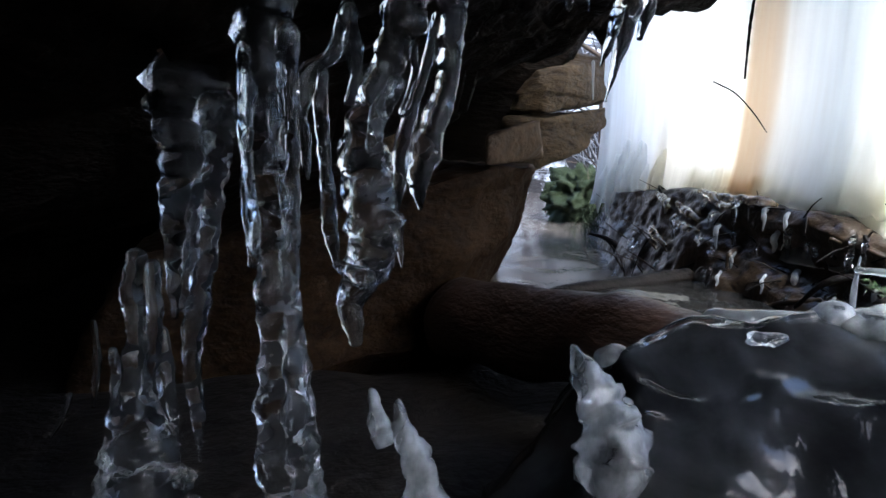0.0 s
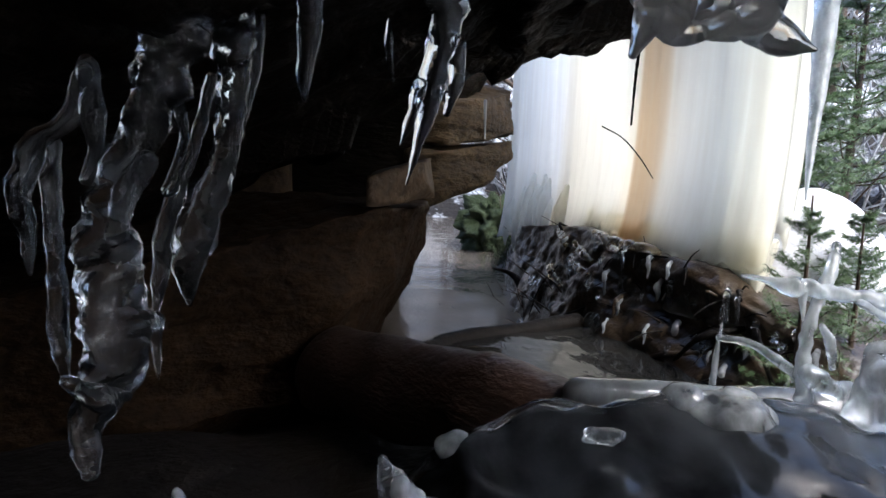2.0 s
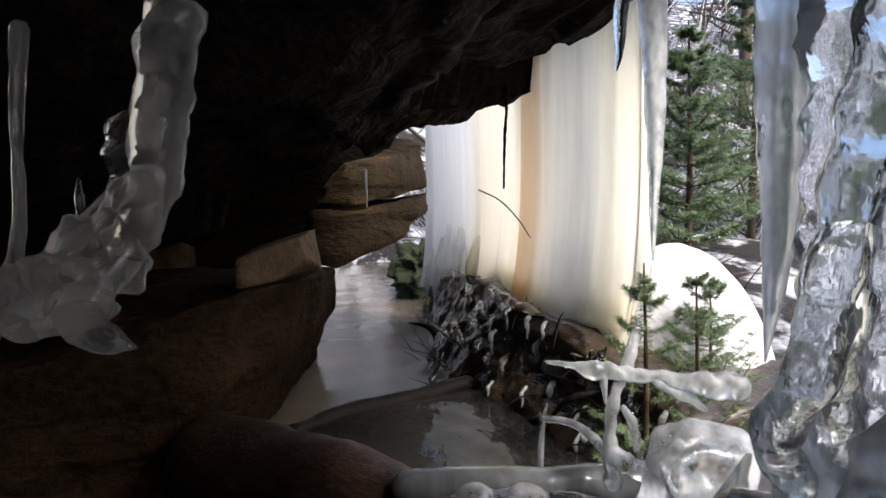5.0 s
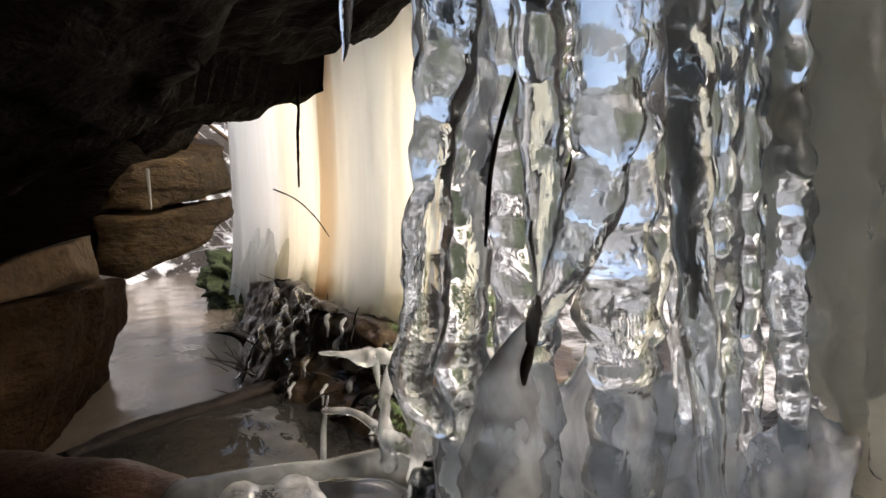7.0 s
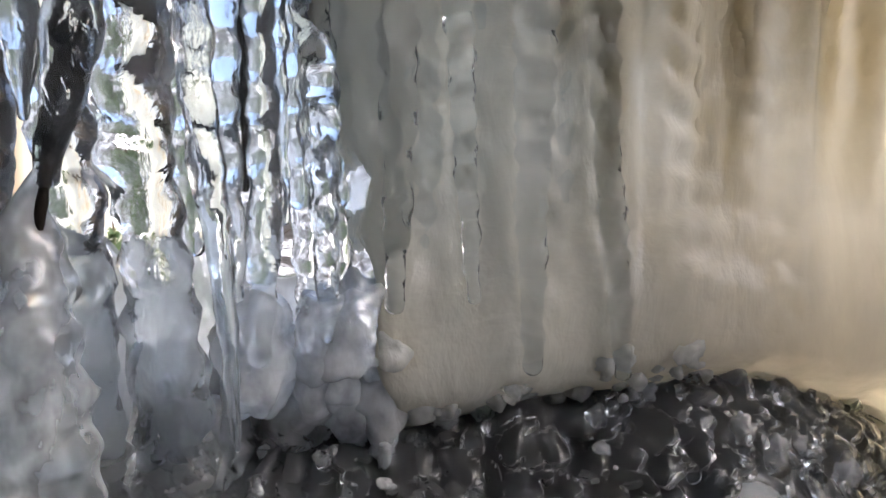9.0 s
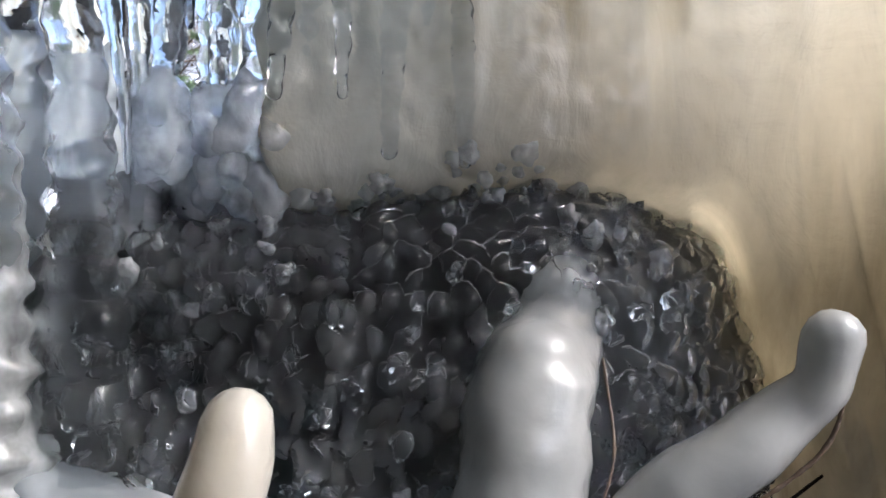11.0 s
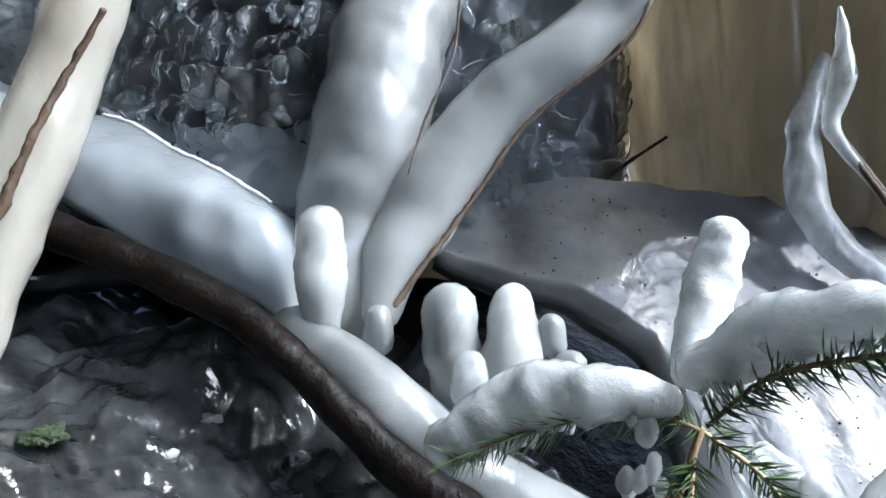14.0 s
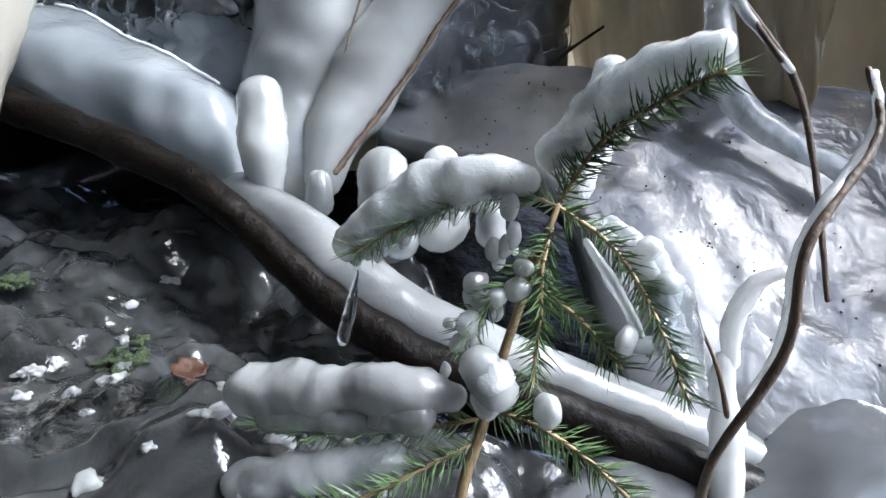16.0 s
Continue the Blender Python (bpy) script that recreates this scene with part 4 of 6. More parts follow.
hollow_ice("hazy ice column on the cave floor", "ice_column", M_CLEAR,
        [(*(-0.346, 0.689, -0.128), 0.010), (*(-0.351, 0.682, -0.169), 0.013), (*(-0.346, 0.673, -0.219), 0.012), (*(-0.349, 0.662, -0.282), 0.02), (*(-0.340, 0.651, -0.345), 0.038), (*(-0.337, 0.640, -0.408), 0.05), (*(-0.337, 0.631, -0.458), 0.06)],
        [(*(-0.336, 0.707, -0.142), 0.008), (*(-0.335, 0.694, -0.213), 0.010), (*(-0.342, 0.681, -0.290), 0.014)],
        [(*(-0.372, 0.671, -0.232), 0.004), (*(-0.365, 0.660, -0.295), 0.010), (*(-0.375, 0.649, -0.358), 0.014), (*(-0.378, 0.640, -0.408), 0.02)])
hollow_ice("icicles over the brown rock", "icicle", M_CLEAR,
        [(*(-0.329, 0.825, 0.072), 0.05), (*(-0.329, 0.799, -0.021), 0.030), (*(-0.329, 0.774, -0.105), 0.020), (*(-0.334, 0.764, -0.161), 0.014), (*(-0.337, 0.755, -0.217), 0.004)],
        [(*(-0.289, 0.819, 0.036), 0.03), (*(-0.288, 0.796, -0.035), 0.016), (*(-0.293, 0.772, -0.119), 0.013), (*(-0.311, 0.754, -0.217), 0.014), (*(-0.316, 0.745, -0.273), 0.012), (*(-0.308, 0.733, -0.343), 0.008), (*(-0.305, 0.723, -0.395), 0.002)],
        [(*(-0.309, 0.788, -0.056), 0.010), (*(-0.315, 0.775, -0.127), 0.012), (*(-0.324, 0.762, -0.204), 0.010)])
hollow_ice("thin icicle near the cave floor", "icicle", M_CLEAR,
        [(*(-0.337, 0.723, -0.225), 0.005), (*(-0.331, 0.714, -0.276), 0.007), (*(-0.326, 0.706, -0.323), 0.006), (*(-0.321, 0.699, -0.363), 0.0015)])
hollow_ice("thin icicle near the cave floor", "icicle", M_CLEAR,
        [(*(-0.450, 0.773, -0.229), 0.003), (*(-0.445, 0.764, -0.279), 0.006), (*(-0.450, 0.754, -0.337), 0.003)], [(*(-0.480, 0.757, -0.322), 0.004), (*(-0.491, 0.752, -0.351), 0.004), (*(-0.504, 0.747, -0.376), 0.001)])
hollow_ice("clear ragged icicle in front of the overhang", "icicle", M_CLEAR,
        [(*(0.212, 0.699, 0.236), 0.022), (*(0.207, 0.692, 0.187), 0.016), (*(0.199, 0.688, 0.154), 0.014), (*(0.192, 0.684, 0.122), 0.012), (*(0.188, 0.681, 0.094), 0.007), (*(0.173, 0.674, 0.041), 0.001)],
        [(*(0.218, 0.694, 0.173), 0.008), (*(0.217, 0.689, 0.134), 0.009), (*(0.210, 0.685, 0.107), 0.003)],
        [(*(0.185, 0.681, 0.131), 0.007), (*(0.177, 0.678, 0.104), 0.006), (*(0.167, 0.675, 0.077), 0.001)])
hollow_ice("small clear icicle under the roof", "icicle", M_CLEAR,[(*(0.102, 0.517, 0.175), 0.010), (*(0.101, 0.512, 0.141), 0.008), (*(0.099, 0.509, 0.118), 0.006), (*(0.099, 0.507, 0.100), 0.0012)])
hollow_ice("small clear icicle under the roof", "icicle", M_CLEAR,[(*(0.156, 0.718, 0.195), 0.002), (*(0.156, 0.714, 0.167), 0.0045), (*(0.160, 0.709, 0.138), 0.0015)])

# ---- ice stalagmites ----
for lab, rows in (("white pointed ice stalagmite on the cave floor", [(*(0.204, 0.674, -0.381), 0.045), (*(0.201, 0.682, -0.335), 0.035), (*(0.174, 0.692, -0.282), 0.022), (*(0.156, 0.699, -0.243), 0.007)]),
                  ("forked ice stalagmite on the cave floor", [(*(-0.022, 0.658, -0.420), 0.025), (*(-0.028, 0.667, -0.369), 0.018), (*(-0.045, 0.675, -0.323), 0.012), (*(-0.051, 0.679, -0.301), 0.006)]),
                  ("small finger of ice on the cave floor", [(*(-0.092, 0.869, -0.434), 0.02), (*(-0.101, 0.874, -0.401), 0.012), (*(-0.106, 0.879, -0.372), 0.008)])):
    solo("stalagmite", tube(B(), rows, 0.005, 18, 0.6, 45, seed=len(lab)), M_DOME, lab, "stalagmite", "stalagmites")

# ---- foreground ice apron ----
RIM = [(0.06, 0.86, -0.52), (0.16, 0.90, -0.44), (0.264, 0.89, -0.295), (0.45, 0.885, -0.262), (0.56, 0.875, -0.25), (0.70, 0.86, -0.265), (0.9, 0.80, -0.30), (1.05, 0.70, -0.36)]
FOOT = [(0.0, 0.52, -0.56), (0.15, 0.45, -0.55), (0.35, 0.42, -0.54), (0.55, 0.38, -0.54), (0.75, 0.35, -0.54), (0.95, 0.35, -0.5)]


def apron_pt(u, v):
    r, f = Vector(polyline(RIM, u)), Vector(polyline(FOOT, u))
    p = f.lerp(r, min(1, v / 0.8))
    p.z += 0.04 * math.sin(math.pi * min(1, v / 0.8))
    if v > 0.8:
        w = (v - 0.8) / 0.2
        p += Vector((0.03, 0.16, -0.10)) * w
    p.z += 0.022 * nz(p, 8, 3) + 0.009 * nz(p, 24, 6)
    return p


apron = thing("ice_apron", (0.5, 0.6, -0.5), "smooth dark glassy ice spilling over the cave floor", "ice")
part("body", grid(B(), 100, 70, apron_pt, lambda u, v: (0, 0.02, -0.12)), M_APRON, apron)
part("rim", tube(B(), [(*apron_pt(0.12 + 0.8 * k / 15, 0.79 + 0.02 * math.sin(k * 1.7)), 0.005 + 0.004 * (k % 3)) for k in range(16)], 0.006, 14, 0.5, 30, seed=4), M_CLEAR, apron, "clear glinting rim of ice")

# ---- fallen log ----
bm = tube(B(), [(0.04, 1.72, -0.50, 0.125), (0.20, 1.52, -0.475, 0.118), (0.34, 1.33, -0.435, 0.108), (0.44, 1.19, -0.405, 0.095), (0.50, 1.11, -0.40, 0.075)], 0.010, 36, 0.12, 7, seed=4, squash=0.85, ends=(False, True))
solo("log", bm, M_WOOD, "thick broken reddish log lying across the hollow", "log")
bm = tube(B(), [(0.50, 1.09, -0.33, 0.030), (0.73, 1.06, -0.34, 0.034), (0.92, 1.03, -0.345, 0.036), (1.15, 0.98, -0.40, 0.04)], 0.012, 18, 0.15, 14, seed=6)
solo("log", bm, M_GREY, "pale log sheathed in grey ice", "log")
bm = tube(B(), [(*(0.278, 1.700, -0.440), 0.022), (*(0.424, 1.800, -0.440), 0.028), (*(0.591, 1.865, -0.440), 0.026), (*(0.777, 1.927, -0.424), 0.025)], 0.015, 14, 0.25, 14, seed=8)
solo("log", bm, M_BARK, "dark wet driftwood damming a pool", "log")

# ---- near clump hanging on two strands ----
clump = thing("icicle", (0.318, 0.358, 0.204), "clear ice clump hanging on two thin strands", "icicle", "icicles of the overhang")
part("strand", tube(B(), [(*(0.268, 0.370, 0.249), 0.004), (*(0.266, 0.364, 0.205), 0.0028), (*(0.266, 0.360, 0.169), 0.0028), (*(0.263, 0.358, 0.148), 0.004), (*(0.257, 0.356, 0.134), 0.006), (*(0.253, 0.355, 0.120), 0.0055), (*(0.249, 0.354, 0.110), 0.002)], 0.003, 14, 0.25, 90, 0.05, 300), M_CLUMP, clump)
part("strand", tube(B(), [(*(0.331, 0.373, 0.254), 0.014), (*(0.323, 0.367, 0.202), 0.012), (*(0.320, 0.362, 0.175), 0.010), (*(0.309, 0.354, 0.150), 0.008), (*(0.299, 0.347, 0.136), 0.010), (*(0.294, 0.342, 0.123), 0.010), (*(0.306, 0.338, 0.115), 0.006), (*(0.316, 0.336, 0.112), 0.0012)], 0.003, 16, 0.25, 80, 0.04, 300, 3), M_CLUMP, clump)
part("web", tube(B(), [(*(0.258, 0.356, 0.132), 0.005), (*(0.273, 0.358, 0.144), 0.006), (*(0.291, 0.361, 0.161), 0.008), (*(0.316, 0.363, 0.180), 0.010)], 0.003, 14, 0.25, 80, seed=4, squash=0.6), M_CLUMP, clump)
part("web", tube(B(), [(*(0.256, 0.356, 0.127), 0.005), (*(0.267, 0.351, 0.119), 0.0055), (*(0.276, 0.348, 0.120), 0.004), (*(0.295, 0.343, 0.125), 0.007)], 0.003, 14, 0.25, 80, seed=7), M_CLUMP, clump)
for at, size in (((0.262, 0.356, 0.134), (0.013, 0.006, 0.013)), ((0.279, 0.356, 0.138), (0.020, 0.007, 0.012)), ((0.297, 0.357, 0.151), (0.020, 0.008, 0.018)), ((0.311, 0.358, 0.166), (0.014, 0.008, 0.018)), ((0.289, 0.350, 0.126), (0.016, 0.007, 0.009))):
    part("web", blob(B(), at, size, 0.45, 60, 4, at[0] * 60), M_CLUMP, clump, "flat webbed lobe of clear ice")
bm = tube(B(), [(*(0.025, 0.797, 0.344), 0.018), (*(0.020, 0.787, 0.263), 0.016), (*(0.016, 0.776, 0.171), 0.014), (*(0.010, 0.770, 0.113), 0.007), (*(0.006, 0.766, 0.084), 0.002)], 0.005, 16, 0.15, 40, 0.03, 120, 5)
solo("icicle", bm, M_CLEAR, "clear blunt icicle hanging from the dark roof", "icicle", "ice of the hollow")
bm = icicle(B(), (0.711, 0.694, 0.413), (0.694, 0.686, 0.294), 0.011, 12, 0.15, 0.03, 200, 0.5, 8)
solo("icicle", bm, M_CLEAR, "curved clear icicle at the edge of the overhang", "icicle", "icicles of the overhang")

# ---- domes and plates on the foreground ice ----
for lab, at, size in (("round glassy dome of ice on the apron", (0.630, 0.848, -0.273), (0.055, 0.05, 0.04)), ("round glassy dome of ice on the apron", (0.570, 0.876, -0.270), (0.034, 0.035, 0.035)),
                      ("small whitish dome of ice on the apron", (0.256, 0.887, -0.322), (0.03, 0.03, 0.02)),
                      ("large grey dome of ice beside iced twigs", (0.893, 0.840, -0.243), (0.09, 0.07, 0.085))):
    solo("ice_dome", blob(B(), at, size, 0.28, 18, 4, at[0] * 9), M_DOME, lab, "ice dome", "ice domes")
solo("ice_nodule", blob(B(), (0.414, 0.758, -0.25), (0.024, 0.016, 0.009), 0.5, 60, 4, 2), M_RIPPLE, "clear glinting nodule of ice on the apron", "ice", "ice domes")

# ---- twigs cased in ice, standing in the pool ----
cross = thing("iced_twig", (0.80, 1.0, -0.36), "upright twigs cased in white ice with side arms", "twig", "iced twigs of the pool")


def twig_coat(rows):
    part("ice_coat", tube(B(), rows, 0.004, 14, 0.5, 50, seed=rows[0][3] * 900), M_DOME, cross)


twig_coat([(*(0.723, 1.001, -0.103), 0.004), (*(0.760, 0.990, -0.109), 0.006), (*(0.792, 0.980, -0.117), 0.014), (*(0.846, 0.963, -0.122), 0.011), (*(0.908, 0.944, -0.130), 0.013), (*(0.994, 0.912, -0.140), 0.025)])
twig_coat([(*(0.882, 1.008, -0.056), 0.008), (*(0.856, 0.984, -0.106), 0.010), (*(0.826, 0.971, -0.156), 0.009), (*(0.814, 0.965, -0.217), 0.011), (*(0.813, 0.955, -0.296), 0.013)])
twig_coat([(*(0.834, 0.958, -0.175), 0.006), (*(0.848, 0.952, -0.205), 0.008), (*(0.850, 0.948, -0.236), 0.006)])
twig_coat([(*(0.806, 0.973, -0.124), 0.007), (*(0.807, 0.970, -0.146), 0.004), (*(0.807, 0.967, -0.167), 0.0015)])
twig_coat([(*(0.882, 0.947, -0.134), 0.007), (*(0.929, 0.933, -0.159), 0.008), (*(0.951, 0.923, -0.175), 0.005)])
twig_coat([(*(0.817, 0.950, -0.248), 0.018), (*(0.842, 0.945, -0.266), 0.016), (*(0.896, 0.927, -0.280), 0.016)])
arch = thing("iced_twig", (0.735, 1.075, -0.307), "thin arched twig cased in pale ice", "twig", "iced twigs of the pool")
part("ice_coat", tube(B(), [(*(0.733, 1.074, -0.312), 0.006), (*(0.738, 1.080, -0.263), 0.005), (*(0.753, 1.095, -0.208), 0.002)], 0.005, 10, 0.2, 60), M_DOME, arch)
part("ice_coat", tube(B(), [(*(0.743, 1.084, -0.229), 0.006), (*(0.785, 1.058, -0.232), 0.007), (*(0.815, 1.021, -0.252), 0.009), (*(0.816, 0.969, -0.260), 0.009)], 0.005, 10, 0.2, 60, seed=3), M_DOME, arch)

# ---- dark iced bank under the curtain ----
CREST = [(1.15, 1.22), (1.08, 1.45), (1.00, 1.66), (0.95, 1.90), (0.96, 2.2), (0.98, 2.6), (0.99, 3.0), (0.93, 3.25), (0.98, 3.6), (1.15, 4.3)]
SHORE = [(1.02, 1.12), (0.93, 1.36), (0.88, 1.55), (0.82, 1.82), (0.73, 2.15), (0.72, 2.45), (0.77, 2.85), (0.82, 3.15), (0.90, 3.6), (1.04, 4.3)]


def iced_bank_pt(u, v):
    a, b = Vector((*polyline(SHORE, u), 0)), Vector((*polyline(CREST, u), 0))
    top = -0.19 - 0.02 * u - 0.20 * max(0, u - 0.45) / 0.55 - 0.14 * max(0, 0.14 - u) / 0.14
    low = -0.44 - 0.18 * min(1, max(0, (u - 0.25) / 0.15)) - 0.02
    hollow = 0.05 * math.exp(-((u - 0.14) / 0.10) ** 2)
    if v < 0.7:
        w = v / 0.7
        p = a.lerp(b, w ** 1.5 if u < 0.3 else w ** 0.9)
        p.x += hollow * math.sin(math.pi * min(1, w * 1.2)) * 1.6
        p.z = low + (top - low) * w ** 0.8
    else:
        w = (v - 0.7) / 0.3
        p = b + Vector((0.45, 0.10, 0)) * w
        p.z = top + 0.02 * math.sin(w * 3) - 0.04 * w
    r = 0.035 * nz(p, 9, 3) + 0.022 * abs(nz(p, 22, 6)) + 0.009 * nz(p, 55, 8)
    return p + Vector((-0.6, -0.3, 0.5)) * r


bank = thing("root_bank", (0.95, 1.9, -0.5), "dark bank of roots and soil glazed with brown ice", "bank")
part("soil", grid(B(), 170, 60, iced_bank_pt, lambda u, v: (0.10, 0.08, -0.10)), M_MUCK, bank)
rnd = random.Random(21)
for k in range(11):
    u, v = rnd.uniform(0.04, 0.5), rnd.uniform(0.1, 0.72)
    p = iced_bank_pt(u, v)
    q = iced_bank_pt(min(1, max(0, u + rnd.uniform(-0.06, 0.06))), min(0.72, max(0.0, v + rnd.uniform(-0.5, 0.3))))
    r = rnd.uniform(0.003, 0.009)
    m = p.lerp(q, 0.5) + Vector((-0.025, -0.02, 0.02)) * rnd.uniform(0.3, 1.6)
    part("root", tube(B(), [(*p, r), (*m, r * 0.9), (*q, r * 0.6)], 0.012, 7, 0.4, 40, seed=k), M_BARK if k % 3 else M_MUCK, bank, "gnarled dark root")
# shelves of brown ice lying over the roots
for k, (u, v, lu) in enumerate(((0.30, 0.62, 0.10), (0.36, 0.50, 0.09), (0.33, 0.38, 0.10), (0.40, 0.30, 0.08), (0.46, 0.55, 0.08), (0.27, 0.68, 0.08), (0.22, 0.70, 0.06))):
    rows = []
    for j in range(6):
        p = iced_bank_pt(u - lu / 2 + lu * j / 5, min(0.7, v + 0.10 * j / 5))
        rows.append((p.x - 0.008, p.y - 0.006, p.z + 0.006, 0.010 + 0.008 * math.sin(math.pi * j / 5)))
    part("ice_shelf", tube(B(), rows, 0.008, 12, 0.35, 30, seed=k, squash=0.6), M_AMBER, bank, "brownish clear ice over the roots")
for k in range(60):
    u = rnd.uniform(0.02, 0.26) if k % 4 else rnd.uniform(0.26, 0.5)
    v = rnd.uniform(0.05, 0.66)
    p = iced_bank_pt(u, v)
    h = rnd.uniform(0.02, 0.075) * (1.3 if v > 0.4 else 0.7)
    r = rnd.uniform(0.004, 0.010)
    o = Vector((-0.02, -0.02, 0))
    t = p + o
    solo("ice_drip", tube(B(), [(p.x, p.y, p.z + 0.012, r * 0.8), (t.x, t.y, t.z, r), (t.x + 0.003, t.y, t.z - h * 0.5, r * 0.8), (t.x, t.y, t.z - h, r * 0.35)], 0.005, 9, 0.55, 60, seed=k), M_HAZY if k % 3 == 0 else M_CLEAR, "knobbly drip of ice hanging from dark roots", "ice", "ice drips on the bank")
bm = B()
for k in range(70):
    u, v = rnd.random() * 0.26, rnd.uniform(0.0, 0.8)
    p = iced_bank_pt(u, v)
    ln, a, e = rnd.uniform(0.03, 0.11), rnd.uniform(0, 6.283), rnd.uniform(-0.5, 0.7)
    q = p + Vector((math.cos(a) * ln, math.sin(a) * ln, e * ln))
    tube(bm, [(*p, 0.0028), (*(p.lerp(q, 0.5) + Vector((0, 0, 0.008))), 0.0022), (*q, 0.001)], 0.03, 5)
tagged(link("debris", bm, M_BARK), "dark wet rootlets and twigs on the bank", "debris", "", "stuff")
# sedge and moss at the foot of the curtain
bm = B()
for k in range(260):
    x, y = rnd.gauss(1.02, 0.10), rnd.uniform(3.2, 4.8)
    z = ground_z(x, y)
    ln, a = rnd.uniform(0.08, 0.22), rnd.uniform(0, 6.283)
    q = Vector((x + math.cos(a) * ln * 0.6, y + math.sin(a) * ln * 0.6, z + ln * rnd.uniform(0.2, 0.9)))
    m = Vector((x, y, z)).lerp(q, 0.55) + Vector((0, 0, ln * 0.25))
    tube(bm, [(x, y, z, 0.003), (*m, 0.0025), (*q, 0.0008)], 0.05, 4, ends=(False, False))
tagged(link("sedge", bm, M_MOSS), "dark green sedge tufts at the stream edge", "sedge", "", "stuff")

# ---- snow, moss, spruces and brush beyond ----
def snow_pt(u, v):
    a, r = 2 * math.pi * u, v
    x, y = 1.33 + 0.27 * r * math.cos(a), 1.64 + 0.20 * r * math.sin(a)
    return (x, y, -0.34 + (0.37 - 0.25 * max(0, x - 1.28)) * (1 - r ** 2.2) ** 0.8 + 0.02 * nz((x, y, 0), 6, 4) + 0.006 * nz((x, y, 0), 22, 4))


solo("snow_mound", grid(B(), 60, 26, snow_pt), M_SNOW, "clean white rounded mound of snow beside the curtain", "snow")
solo("moss_cushion", blob(B(), (1.08, 4.7, -0.42), (0.28, 0.3, 0.20), 0.5, 14, 5, 4), M_MOSS, "dark green mossy hummock at the stream edge", "moss")


def needle_spray(bm, rows, length, count, rnd, thick):
    pts = [Vector(p) for p in rows]
    for k in range(count):
        s = rnd.random() * (len(pts) - 1.001)
        i = int(s)
        p = pts[i].lerp(pts[i + 1], s - i)
        tan = (pts[i + 1] - pts[i]).normalized()
        side = tan.orthogonal().normalized()
        side.rotate(Matrix.Rotation(rnd.uniform(0, 6.283), 3, tan))
        d = (tan * 0.6 + side).normalized() * length * rnd.uniform(0.7, 1.1)
        o = d.orthogonal().normalized() * thick
        a, b, c = bm.verts.new(p + o), bm.verts.new(p - o), bm.verts.new(p + d)
        bm.faces.new((a, b, c))


def spruce(at, height, spread, whorls, label, seed, needle=0.014, per=40, thick=0.0012, category="spruce", lift=(0.15, 0.65), ring=6):
    rnd = random.Random(seed)
    x, y, z = at
    t = thing("spruce", at, label, category, "spruces")
    part("trunk", tube(B(), [(x, y, z, height * 0.018), (x + 0.01 * height, y, z + height * 0.5, height * 0.011), (x, y, z + height, height * 0.003)], height / 20, 8, 0.1, 30), M_TWIG, t)
    tw, nd = B(), B()
    for w in range(whorls):
        s = (w + 0.6) / whorls
        zz = z + height * (0.06 + 0.92 * s) + rnd.uniform(-0.3, 0.3) * height / whorls
        for k in range(ring):
            a = 2 * math.pi * (k + rnd.random() * 0.9) / ring + w
            ln = spread * (1 - s) ** 0.8 * rnd.uniform(0.75, 1.1) + 0.1 * spread
            d = Vector((math.cos(a), math.sin(a), 0))
            p0 = Vector((x, y, zz + rnd.uniform(-0.25, 0.25) * height / whorls))
            rise = rnd.uniform(*lift)
            p1 = p0 + d * ln * 0.5 + Vector((0, 0, (0.2 * rise + 0.02) * ln))
            p2 = p0 + d * ln + Vector((0, 0, rise * ln))
            tube(tw, [(*p0, 0.012 * ln), (*p1, 0.009 * ln), (*p2, 0.004 * ln)], ln / 5, 5)
            needle_spray(nd, [p0.lerp(p1, 0.3), p1, p2], needle, per, rnd, thick)
            for m in range(4):
                q = p0.lerp(p2, 0.3 + 0.17 * m)
                for sgn in (-1, 1):
                    e = q + (d * 0.5 + Vector((-d.y, d.x, 0)) * sgn * 0.6 + Vector((0, 0, rnd.uniform(-0.2, 0.1)))) * ln * (0.34 - 0.05 * m)
                    needle_spray(nd, [q, e], needle, per // 3, rnd, thick)
    tagged(part("twig_mass", tw, M_TWIG, t), kind="stuff")
    tagged(part("foliage", nd, M_NEEDLE, t, "dark green needles", False), kind="stuff")
    return t


for px_, lab, h, sp, wh, sd in (((2.02, 2.75), "young dark green spruce beyond the ice", 1.15, 0.36, 12, 5), ((2.75, 3.3), "young dark green spruce beyond the ice", 1.5, 0.5, 13, 8), ((2.3, 4.4), "spruce on the snowy slope", 1.9, 0.6, 13, 9), ((3.9, 3.6), "spruce on the snowy slope", 1.8, 0.6, 12, 12)):
    spruce((*px_, ground_z(*px_) - 0.03), h, sp, wh, lab, sd, 0.035, 110, 0.003)
for px_, top, sd in (((1.030, 1.270, -0.36), (1.042, 1.283, 0.012), 3), ((1.15, 1.27, -0.40), (1.16, 1.29, -0.02), 4), ((1.28, 1.42, -0.38), (1.28, 1.43, -0.05), 6)):
    gz = ground_z(px_[0], px_[1])
    spruce((px_[0], px_[1], gz - 0.02), top[2] - gz + 0.02, 0.14, 8, "tiny spruce seedling on the bank", sd, 0.015, 70, 0.0008, "seedling", (0.3, 0.9), 5)


